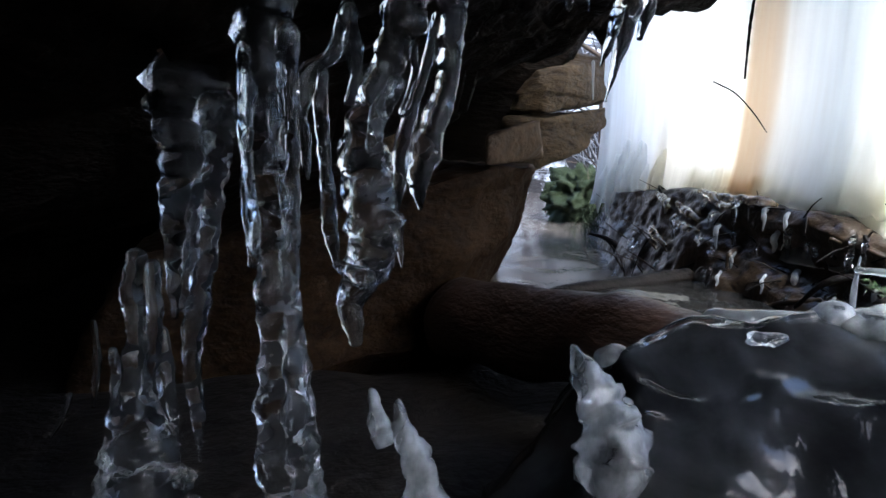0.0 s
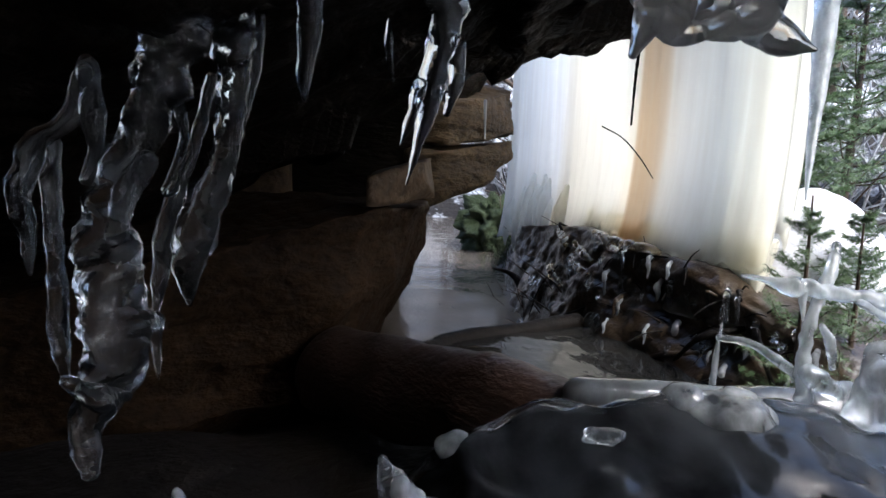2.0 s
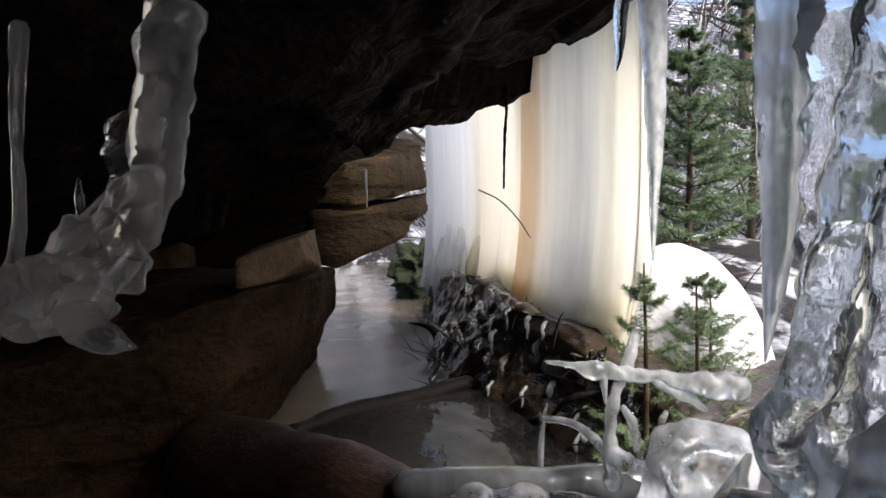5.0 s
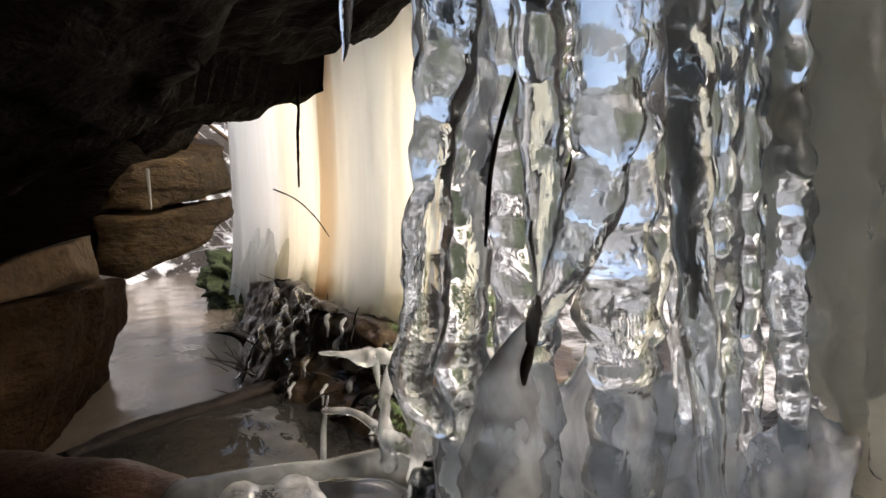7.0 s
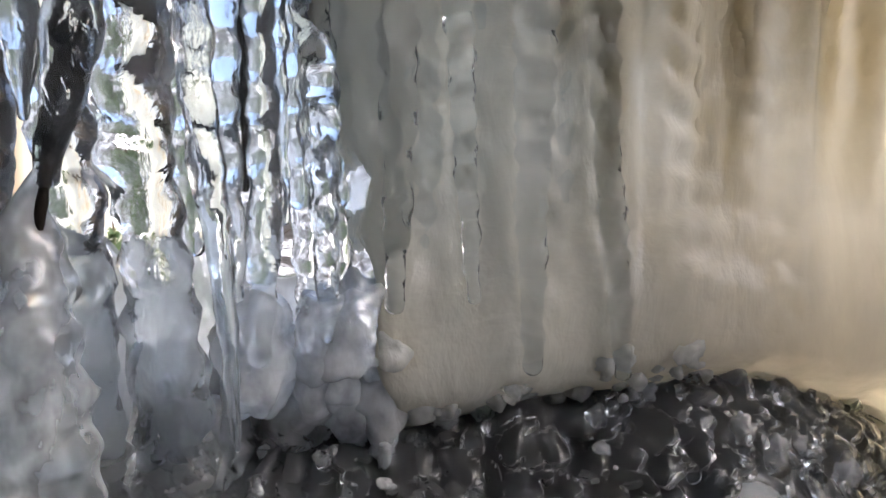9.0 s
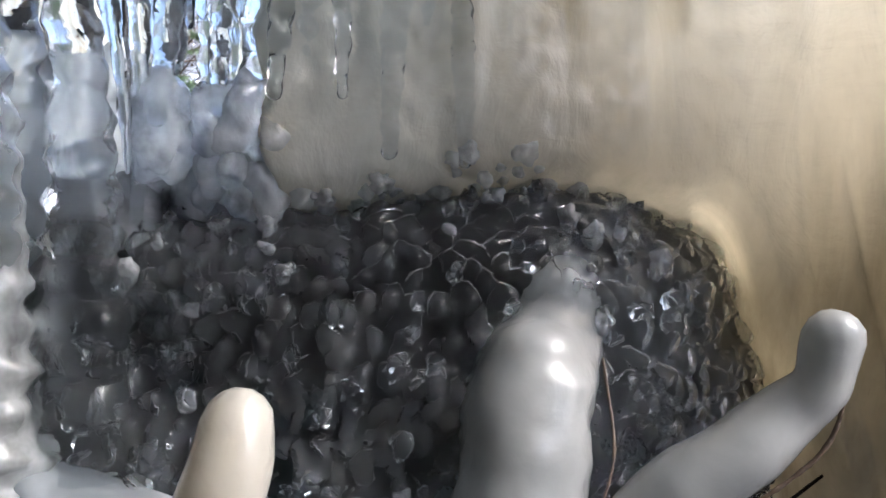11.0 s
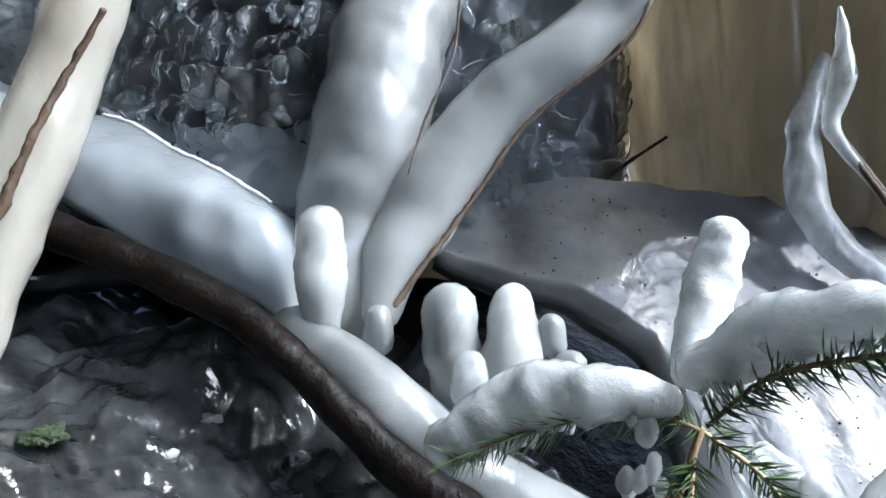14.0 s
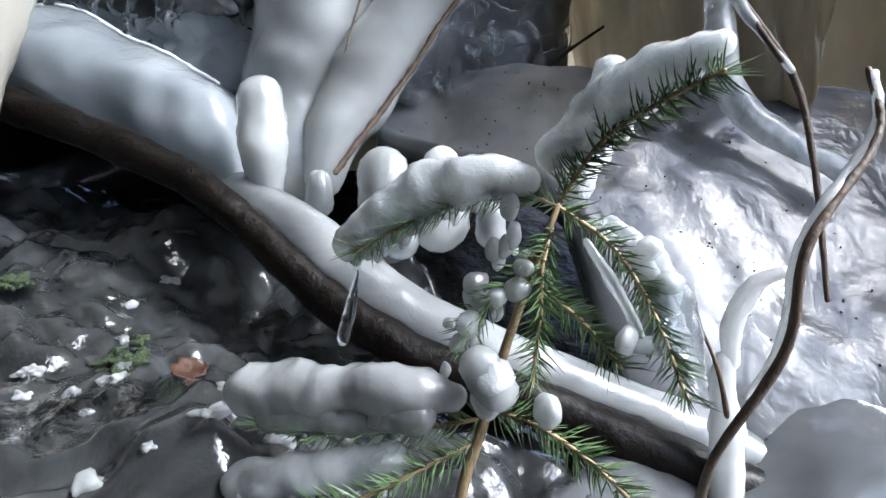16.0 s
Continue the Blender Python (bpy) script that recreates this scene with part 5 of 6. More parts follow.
def bare_tree(at, height, seed, label):
    rnd = random.Random(seed)
    x, y, z = at
    t = thing("tree", at, label, "tree", "bare trees on the slope")
    lean = rnd.uniform(-0.1, 0.1) * height
    top = (x + lean, y, z + height)
    part("trunk", tube(B(), [(x, y, z, height * 0.014), (x + lean * 0.3, y, z + height * 0.5, height * 0.009), (*top, height * 0.002)], height / 14, 7, 0.15, 6, seed=seed), M_TWIG, t)
    bm = B()
    for k in range(26):
        s = rnd.uniform(0.15, 0.95)
        p = Vector((x, y, z)).lerp(Vector(top), s)
        a = rnd.uniform(0, 6.283)
        ln = height * rnd.uniform(0.12, 0.3) * (1.1 - s)
        q = p + Vector((math.cos(a), math.sin(a), rnd.uniform(0.2, 0.9))) * ln
        m = p.lerp(q, 0.5) + Vector((0, 0, rnd.uniform(-0.1, 0.1) * ln))
        tube(bm, [(*p, ln * 0.02), (*m, ln * 0.014), (*q, ln * 0.005)], ln / 4, 5)
        for j in range(3):
            r = m.lerp(q, rnd.random()) + Vector((rnd.uniform(-1, 1), rnd.uniform(-1, 1), rnd.uniform(-0.2, 1))) * ln * 0.35
            tube(bm, [(*m.lerp(q, 0.3 * j), ln * 0.009), (*r, ln * 0.004)], ln / 3, 4)
    tagged(part("branch_mass", bm, M_TWIG, t), kind="stuff")
    return t


rnd = random.Random(33)
for k in range(22):
    x, y = rnd.uniform(0.6, 7.0), rnd.uniform(4.5, 11)
    bare_tree((x, y, ground_z(x, y) - 0.05), rnd.uniform(2.2, 5.0), k, "thin bare leafless tree on the snowy slope")

# tangled brush on the banks
bm = B()
for k in range(420):
    far = k % 3 == 0
    x, y = (rnd.uniform(0.75, 1.9), rnd.uniform(2.15, 3.4)) if not far else (rnd.uniform(0.8, 5), rnd.uniform(3, 8))
    z = ground_z(x, y)
    ln = rnd.uniform(0.12, 0.35) * (2.5 if far else 1)
    a = rnd.uniform(0, 6.283)
    tip = Vector((x + math.cos(a) * ln * 0.7, y + math.sin(a) * ln * 0.7, z + ln * rnd.uniform(0.1, 0.9)))
    mid = Vector((x, y, z)).lerp(tip, 0.5) + Vector((rnd.uniform(-1, 1), rnd.uniform(-1, 1), rnd.uniform(-0.3, 1))) * ln * 0.15
    tube(bm, [(x, y, z - 0.02, 0.0035 * (2 if far else 1)), (*mid, 0.0025 * (2 if far else 1)), (*tip, 0.001)], ln / 4, 5, ends=(False, False))
tagged(link("brush", bm, M_TWIG), "tangle of bare brown brush on the banks", "brush", "", "stuff")
# frosted twigs on the slope behind the spruces
bm = B()
for k in range(1500):
    x, y = rnd.uniform(1.4, 6.5), rnd.uniform(3.4, 8.5)
    z = ground_z(x, y)
    ln = rnd.uniform(0.3, 1.1)
    a = rnd.uniform(0, 6.283)
    tip = Vector((x + math.cos(a) * ln * 0.7, y + math.sin(a) * ln * 0.7, z + ln * rnd.uniform(0.2, 1.2)))
    mid = Vector((x, y, z)).lerp(tip, 0.5) + Vector((rnd.uniform(-1, 1), rnd.uniform(-1, 1), rnd.uniform(-0.3, 1))) * ln * 0.2
    tube(bm, [(x, y, z - 0.02, 0.008), (*mid, 0.007), (*tip, 0.003)], ln / 4, 4, ends=(False, False))
tagged(link("brush", bm, M_FROST), "frost-covered twigs on the slope behind", "brush", "", "stuff")

# ---- twigs and drips on the curtain ----
solo("twig", tube(B(), [(*(0.840, 1.974, 0.178), 0.0022), (*(0.903, 1.964, 0.144), 0.002), (*(0.957, 1.951, 0.086), 0.002), (*(0.989, 1.919, 0.024), 0.0014)], 0.01, 6, 0.2, 60), M_BARK, "thin dark twig caught on the ice curtain", "twig", "bare twigs")
solo("twig", tube(B(), [(*(0.933, 1.930, 0.544), 0.006), (*(0.920, 1.922, 0.423), 0.005), (*(0.909, 1.913, 0.303), 0.004), (*(0.902, 1.904, 0.182), 0.003)], 0.008, 8, 0.6, 60), M_BARK, "dark root strand hanging down the ice curtain", "root", "bare twigs")
solo("twig", tube(B(), [(*(1.092, 1.901, 0.577), 0.0022), (*(1.084, 1.863, 0.364), 0.0018), (*(1.076, 1.848, 0.168), 0.0014)], 0.01, 6, 0.8, 90), M_BARK, "thin dark strand frozen in the ice curtain", "root", "bare twigs")
solo("icicle", tube(B(), [(1.15, 1.47, 0.75, 0.040), (1.157, 1.465, 0.50, 0.031), (1.160, 1.463, 0.303, 0.021), (1.152, 1.455, 0.12, 0.011), (1.145, 1.445, -0.005, 0.002)], 0.012, 14, 0.12, 14, 0.03, 60), M_HAZY, "long pale icicle beside the ice curtain", "icicle", "icicles of the overhang")
solo("icicle", tube(B(), [(*(0.494, 2.094, 0.251), 0.006), (*(0.495, 2.083, 0.133), 0.002)], 0.01, 8), M_MILK, "small white icicle below the rock ledge", "icicle", "icicles of the overhang")
solo("stick", tube(B(), [(*(0.718, 3.008, -0.450), 0.004), (*(0.804, 2.995, -0.473), 0.012), (*(0.846, 2.932, -0.531), 0.02), (*(0.818, 2.867, -0.663), 0.02)], 0.02, 8, 0.3, 12), M_BARK, "dark stick poking over the stream", "stick")

# ---- iced branches and log beside the sapling ----
def iced_branch(at, label, ice, wood, mat):
    e = thing("iced_branch", at, label, "branch", "ice-coated branches")
    part("ice_coat", tube(B(), ice, 0.004, 28, 0.11, 20, 0.008, 110, len(label)), mat, e, "smooth rounded coat of ice")
    part("wood", tube(B(), wood, 0.003, 8, 0.5, 130, seed=2), M_TWIG, e)
    return e


iced_branch((0.662, 0.083, -0.488), "cream-coloured ice-coated branch with bare bark below", [(*(0.757, 0.078, -0.258), 0.0225), (*(0.746, 0.073, -0.290), 0.0255), (*(0.725, 0.075, -0.346), 0.025), (*(0.696, 0.072, -0.407), 0.026), (*(0.662, 0.083, -0.488), 0.027), (*(0.635, 0.091, -0.555), 0.027)],
            [(*(0.743, 0.031, -0.299), 0.0022), (*(0.722, 0.042, -0.338), 0.0024), (*(0.701, 0.044, -0.375), 0.003), (*(0.675, 0.048, -0.430), 0.0035)], M_CREAM)
iced_branch((0.908, -0.004, -0.475), "thick upright branch under grey-white ice", [(1.064, 0.054, -0.205, 0.038), (*(1.034, 0.049, -0.249), 0.048), (*(0.996, 0.036, -0.283), 0.054), (*(0.962, 0.022, -0.350), 0.052), (*(0.938, 0.016, -0.412), 0.050), (*(0.922, 0.014, -0.459), 0.045), (*(0.908, -0.004, -0.521), 0.040)],
            [(*(1.039, -0.005, -0.251), 0.0012), (*(0.994, -0.043, -0.310), 0.0012), (*(0.963, -0.042, -0.365), 0.0012), (*(0.941, -0.047, -0.410), 0.0012)], M_MILK)
iced_branch((0.906, -0.055, -0.509), "slanting white ice-coated branch with a knob end", [(1.100, -0.156, -0.217, 0.0205), (*(1.095, -0.151, -0.252), 0.0195), (*(1.087, -0.134, -0.274), 0.022), (*(1.061, -0.110, -0.305), 0.027), (*(1.025, -0.071, -0.350), 0.031), (*(0.986, -0.048, -0.404), 0.035), (*(0.959, -0.039, -0.446), 0.034), (*(0.932, -0.042, -0.475), 0.028), (*(0.909, -0.052, -0.516), 0.018)],
            [(*(1.099, -0.167, -0.245), 0.0016), (*(1.081, -0.157, -0.298), 0.0018), (*(1.026, -0.105, -0.361), 0.002), (*(0.985, -0.082, -0.426), 0.0025), (*(0.952, -0.074, -0.465), 0.0025), (*(0.911, -0.067, -0.509), 0.003)], M_MILK)

e = thing("iced_log", (0.804, -0.014, -0.515), "dark wet branch log half under white ice", "log")
part("wood", tube(B(), [(*(0.692, 0.162, -0.439), 0.015), (*(0.755, 0.068, -0.474), 0.015), (*(0.797, -0.001, -0.502), 0.014), (*(0.826, -0.061, -0.539), 0.014), (*(0.848, -0.126, -0.586), 0.015), (*(0.871, -0.184, -0.616), 0.016), (*(0.895, -0.231, -0.634), 0.016), (*(0.936, -0.298, -0.657), 0.018), (*(0.996, -0.390, -0.694), 0.018), (*(1.049, -0.459, -0.730), 0.02)], 0.008, 16, 0.2, 30, seed=9), M_LOG, e)
part("ice_coat", tube(B(), [(*(0.843, -0.030, -0.528), 0.022), (*(0.868, -0.099, -0.562), 0.026), (*(0.893, -0.165, -0.604), 0.026), (*(0.933, -0.247, -0.632), 0.022), (*(0.982, -0.317, -0.661), 0.022), (*(1.037, -0.403, -0.698), 0.024), (*(1.074, -0.453, -0.725), 0.02)], 0.008, 16, 0.1, 20, seed=5), M_PALE, e, "milky ice along the log")
# milky flow above the log, and the dim saddle behind its edge
FLOW_T = [(0.695, 0.323, -0.328), (0.762, 0.247, -0.359), (0.806, 0.190, -0.376), (0.842, 0.130, -0.409), (0.867, 0.085, -0.429), (0.890, 0.039, -0.458)]
FLOW_B = [(0.676, 0.255, -0.424), (0.734, 0.179, -0.435), (0.777, 0.111, -0.469), (0.805, 0.062, -0.490), (0.830, 0.019, -0.504), (0.850, -0.022, -0.527)]


def flow_pt(u, v):
    a, b = Vector(polyline(FLOW_T, u)), Vector(polyline(FLOW_B, u))
    p = a.lerp(b, v)
    bulge = 0.03 * math.sin(math.pi * (0.12 + 0.88 * v)) * (1 - 0.5 * u ** 4) - 0.02 * max(0, (u - 0.9) * 10) ** 2
    return p + Vector((-0.5, -0.55, 0.6)) * (bulge + 0.020 * nz(p, 11, 2) + 0.008 * nz(p, 30, 5))


flow = thing("ice_flow", flow_pt(0.5, 0.9), "milky blue-white ice flowing down to a log", "ice", "flowing ice by the log")
part("body", grid(B(), 80, 60, flow_pt, lambda u, v: (0.05, 0.06, -0.05)), M_FLOW, flow)
SAD_T = [(0.793, 0.274, -0.359), (0.871, 0.214, -0.349), (0.933, 0.155, -0.339), (0.975, 0.088, -0.328), (0.991, 0.004, -0.384)]
SAD_B = [(0.827, 0.158, -0.415), (0.872, 0.106, -0.437), (0.900, 0.074, -0.450), (0.930, 0.035, -0.459), (0.952, -0.019, -0.492)]


def saddle_pt(u, v):
    p = Vector(polyline(SAD_T, u)).lerp(Vector(polyline(SAD_B, u)), v)
    return p + Vector((-0.5, -0.55, 0.6)) * (0.018 * math.sin(math.pi * (0.1 + 0.8 * v)) + 0.010 * nz(p, 12, 4))


solo("ice_flow", grid(B(), 50, 40, saddle_pt, lambda u, v: (0.05, 0.06, -0.04)), M_CLOT, "smooth dim grey ice between branch and bank", "ice", "flowing ice by the log")
rim = [flow_pt(0.42 + 0.5 * k / 7, 0.03) for k in range(8)]
part("rim", tube(B(), [(p.x, p.y, p.z + 0.002, 0.0016) for p in rim], 0.002, 8, 0.9, 240), M_SNOW, flow, "thin frosty white rim")

# ---- speckled ice floor ----
FLOOR = [(1.03, 0.02, -0.45), (1.14, -0.08, -0.415), (1.24, -0.24, -0.42), (1.40, -0.5, -0.47), (1.5, -0.85, -0.52)]
FLOOR2 = [(0.984, -0.037, -0.470), (1.010, -0.089, -0.487), (1.032, -0.152, -0.501), (1.047, -0.218, -0.528), (0.988, -0.326, -0.651), (1.000, -0.392, -0.690), (1.038, -0.461, -0.727), (1.104, -0.558, -0.795)]


def floor_pt(u, v):
    p = Vector(polyline(FLOOR, u)).lerp(Vector(polyline(FLOOR2, u)), v)
    drop = 0.012 * max(0, (v - 0.93) / 0.07) ** 2
    return p + Vector((0, 0, 0.016 * nz(p, 7, 7) + 0.004 * nz(p, 25, 1) - drop))


solo("ice_sheet", grid(B(), 110, 90, floor_pt, lambda u, v: (0.006, 0.01, -0.012)), M_SHEET, "grey-white speckled ice sheet under the icefall", "ice")


def near_pt(u, v):
    x, y = 0.76 + 0.75 * u, -0.95 + 0.62 * v
    return (x, y, ground_z(x, y) + 0.035 + 0.012 * nz((x, y, 0), 12, 4) + 0.004 * nz((x, y, 0), 40, 2))


solo("ice_sheet", grid(B(), 90, 70, near_pt, lambda u, v: (0, 0, -0.05)), M_SHEET, "glossy grey ice below the spruce sapling", "ice")


def dark_pt(u, v):
    x, y = 0.38 + 0.62 * u, -0.35 + 0.65 * v
    z = ground_z(x, y) + 0.015
    return (x, y, z + 0.030 * abs(nz((x, y, 0), 9, 3)) + 0.020 * abs(nz((x, y, 0), 26, 6)) + 0.006 * nz((x, y, 0), 60, 2))


solo("ice_sheet", grid(B(), 150, 150, dark_pt, lambda u, v: (0, 0, -0.05)), M_DARKICE, "dark glassy ice over leaves and moss", "ice")

# ---- pebbled ice bank ----
BANK = [(0.62, 0.44), (0.70, 0.40), (0.78, 0.345), (0.86, 0.27), (0.95, 0.18), (1.02, 0.09), (1.09, 0.02), (1.15, -0.05), (1.20, -0.12)]


def bank_pt(u, v):
    x, y = polyline(BANK, u)
    z = -0.46 + 0.37 * v
    d = 0.10 * (1 - v) + 0.02 * nz((x * 1, y, z), 12, 3) - 0.09 * max(0, (v - 0.7) / 0.3) ** 2 - 0.16 * max(0, (u - 0.72) / 0.28) ** 1.5
    return (x - 0.7 * d, y - 0.7 * d, z)


def cobble_pt(u, v):
    """The bank's surface swollen into cells of ice about 15 mm wide."""
    p = Vector(bank_pt(u, v))
    f = 52 - 22 * max(0, 0.5 - u)
    q = Vector((p.x * f, p.y * f, p.z * f * 0.75)) + 0.6 * Vector((nz(p, 40, 1), nz(p, 40, 2), nz(p, 40, 3)))
    d1, d2 = noise.voronoi(q)[0][:2]
    out = 0.017 * max(0, 1 - (d1 / 0.62) ** 2) ** 0.5 + 0.004 * min(1, (d2 - d1) * 3) + 0.004 * nz(p, 55, 5)
    return p + Vector((-0.66, -0.66, 0.2)) * out


solo("rock_bank", grid(B(), 60, 40, lambda u, v: Vector(bank_pt(u, v)) + Vector((0.006, 0.006, 0)), lambda u, v: (0.12, 0.12, -0.02)), M_APRON, "dark wet rock bank under cobbled ice", "rock")
solo("ice_glaze", grid(B(), 330, 190, cobble_pt, lambda u, v: (0.004, 0.004, 0)), M_GLAZE, "clear cobbled ice glazing a dark bank", "ice")
rnd = random.Random(4)
clear, hazy = B(), B()
for i in range(230):
    u, v = rnd.random() * 0.9, rnd.random()
    p = bank_pt(u, v)
    r = rnd.uniform(0.005, 0.010) * (1.0 + 0.6 * max(0, 0.5 - u))
    foggy = rnd.random() < 0.08 + 0.6 * max(0, v - 0.55) + 0.6 * max(0, 0.35 - u)
    blob(hazy if foggy else clear, (p[0] - 0.004, p[1] - 0.004, p[2]), (r, r * 0.9, r * rnd.uniform(0.9, 1.6)), 0.8, 110, 3, i, 2.4)
tagged(link("ice_beads", clear, M_BEAD), "clear wet beads of ice covering a rock bank", "ice", "", "stuff")
tagged(link("ice_beads", hazy, M_BEADH), "hazy grey beads of ice on a rock bank", "ice", "", "stuff")
# drooping hazy lobes where the icefall meets the bank
for k, (u, v, r, h) in enumerate(((0.05, 0.80, 0.030, 0.07), (0.14, 0.88, 0.036, 0.07), (0.23, 0.84, 0.030, 0.05), (0.30, 0.93, 0.034, 0.05), (0.38, 0.90, 0.026, 0.05), (0.46, 0.97, 0.030, 0.04), (0.54, 0.95, 0.024, 0.04), (0.62, 1.0, 0.030, 0.04), (0.70, 1.0, 0.026, 0.035), (0.10, 0.5, 0.022, 0.06), (0.02, 0.3, 0.034, 0.10), (0.12, 0.18, 0.034, 0.09))):
    p = bank_pt(u, v)
    solo("ice_lobe", blob(B(), (p[0] + 0.008, p[1] + 0.008, p[2]), (r, r * 0.8, h), 0.25, 26, 4, k), M_BEADH if k % 3 else M_HAZY, "drooping hazy lobe of ice on the bank", "ice", "ice lobes of the bank")

# ---- spruce sapling ----
def needles(bm, rows, length, count, rnd, spread=1.0, thick=0.0004):
    pts = [Vector(p[:3]) for p in curve_pts([(*r[:3], 0.001) for r in rows], 0.004)]
    for k in range(count):
        s = rnd.random() * (len(pts) - 1.01)
        i = int(s)
        p = pts[i].lerp(pts[i + 1], s - i)
        tan = (pts[i + 1] - pts[i]).normalized()
        side = tan.orthogonal().normalized()
        side.rotate(Matrix.Rotation(rnd.uniform(0, 6.283), 3, tan))
        d = (tan * rnd.uniform(0.3, 0.75) + side * spread).normalized()
        ln = length * rnd.uniform(0.7, 1.1)
        o1 = d.orthogonal().normalized() * thick
        o2 = d.cross(o1)
        q = p + d * ln * 0.55 + tan * ln * 0.05
        tip = bm.verts.new(p + d * ln + tan * ln * 0.15)
        a = [bm.verts.new(p + o) for o in (o1, -0.5 * o1 + 0.87 * o2, -0.5 * o1 - 0.87 * o2)]
        b = [bm.verts.new(q + o) for o in (o1, -0.5 * o1 + 0.87 * o2, -0.5 * o1 - 0.87 * o2)]
        for m in range(3):
            bm.faces.new((a[m], a[(m + 1) % 3], b[(m + 1) % 3], b[m]))
            bm.faces.new((b[m], b[(m + 1) % 3], tip))
    return bm


STEM = [(*(0.845, -0.341, -0.484), 0.0016), (*(0.832, -0.339, -0.512), 0.002), (*(0.816, -0.337, -0.546), 0.0024), (*(0.798, -0.337, -0.588), 0.0028), (*(0.784, -0.337, -0.622), 0.003), (0.785, -0.335, -0.70, 0.004)]
sap = thing("spruce_sapling", (0.785, -0.335, -0.70), "small green spruce sapling with twigs capped in ice", "sapling")
part("stem", tube(B(), STEM, 0.004, 8, 0.1, 200), M_STRAW, sap, "tan woody stem")
rnd = random.Random(11)


def needle_branch(rows, n):
    br = part("branch", tube(B(), [(*r, 0.0011) for r in rows], 0.004, 6), M_STRAW, sap)
    part("needles", needles(B(), rows, 0.0150, int(n * 1.3), rnd), M_NEEDLE, br, "green spruce needles", False)


needle_branch([(0.845, -0.341, -0.484), (0.828, -0.321, -0.478), (0.807, -0.283, -0.494), (0.789, -0.252, -0.515)], 170)
needle_branch([(0.843, -0.344, -0.480), (0.839, -0.365, -0.451), (0.832, -0.394, -0.432), (0.825, -0.419, -0.420)], 200)
needle_branch([(0.845, -0.341, -0.484), (0.855, -0.365, -0.500), (0.858, -0.387, -0.526), (0.857, -0.410, -0.565)], 220)
needle_branch([(0.831, -0.341, -0.520), (0.839, -0.363, -0.536), (0.843, -0.383, -0.554)], 120)
needle_branch([(0.841, -0.341, -0.494), (0.827, -0.347, -0.509), (0.817, -0.354, -0.530), (0.808, -0.358, -0.560)], 160)
needle_branch([(0.799, -0.336, -0.583), (0.769, -0.308, -0.589), (0.747, -0.273, -0.595), (0.730, -0.242, -0.598)], 160)
needle_branch([(0.802, -0.336, -0.578), (0.812, -0.363, -0.582), (0.819, -0.390, -0.594), (0.828, -0.406, -0.611)], 180)
needle_branch([(0.834, -0.338, -0.504), (0.813, -0.335, -0.521), (0.803, -0.327, -0.535), (0.796, -0.324, -0.549)], 90)
needle_branch([(0.795, -0.336, -0.594), (0.767, -0.326, -0.601), (0.746, -0.309, -0.614), (0.730, -0.296, -0.619)], 150)


def ice_cap(rows, seed):
    """A thick cap of ice along a twig with small drips on its underside."""
    rnd = random.Random(seed)
    bm = tube(B(), rows, 0.0018, 20, 0.28, 70, seed=seed)
    pts = curve_pts(rows, 0.004)
    for p in pts[1:-1]:
        for j in range(2):
            r = p[3] * rnd.uniform(0.15, 0.32)
            blob(bm, (p[0] + rnd.uniform(-0.6, 0.6) * p[3], p[1] + rnd.uniform(-0.6, 0.6) * p[3], p[2] - p[3] * rnd.uniform(0.5, 0.95)), (r, r, r * rnd.uniform(1.0, 2.2)), 0.4, 120, 2, rnd.random() * 50)
    return bm


part("ice_cap", ice_cap([(*(0.796, -0.243, -0.512), 0.012), (*(0.816, -0.274, -0.485), 0.0155), (*(0.824, -0.310, -0.471), 0.012), (*(0.835, -0.329, -0.472), 0.007)], 0), M_WHITE, sap, "white rounded ice on a twig")
part("ice_cap", ice_cap([(*(0.966, -0.295, -0.425), 0.013), (*(0.951, -0.296, -0.455), 0.015), (*(0.933, -0.299, -0.478), 0.013), (*(0.923, -0.300, -0.494), 0.009)], 1), M_WHITE, sap, "white rounded ice on a twig")
part("ice_cap", ice_cap([(*(0.846, -0.337, -0.458), 0.010), (*(0.848, -0.362, -0.437), 0.013), (*(0.839, -0.390, -0.420), 0.0105), (*(0.829, -0.415, -0.411), 0.0055)], 2), M_WHITE, sap, "white rounded ice on a twig")
part("ice_cap", ice_cap([(*(0.734, -0.233, -0.584), 0.014), (*(0.753, -0.265, -0.578), 0.0145), (*(0.773, -0.304, -0.570), 0.0135), (*(0.788, -0.327, -0.570), 0.007)], 3), M_PALE, sap, "white rounded ice on a twig")
part("ice_cap", ice_cap([(*(0.793, -0.339, -0.552), 0.010), (*(0.795, -0.348, -0.561), 0.010)], 4), M_PALE, sap, "white rounded ice on a twig")
part("ice_cap", ice_cap([(*(0.867, -0.371, -0.504), 0.007), (*(0.872, -0.385, -0.525), 0.008), (*(0.863, -0.384, -0.543), 0.006)], 5), M_PALE, sap, "white rounded ice on a twig")
rnd = random.Random(31)
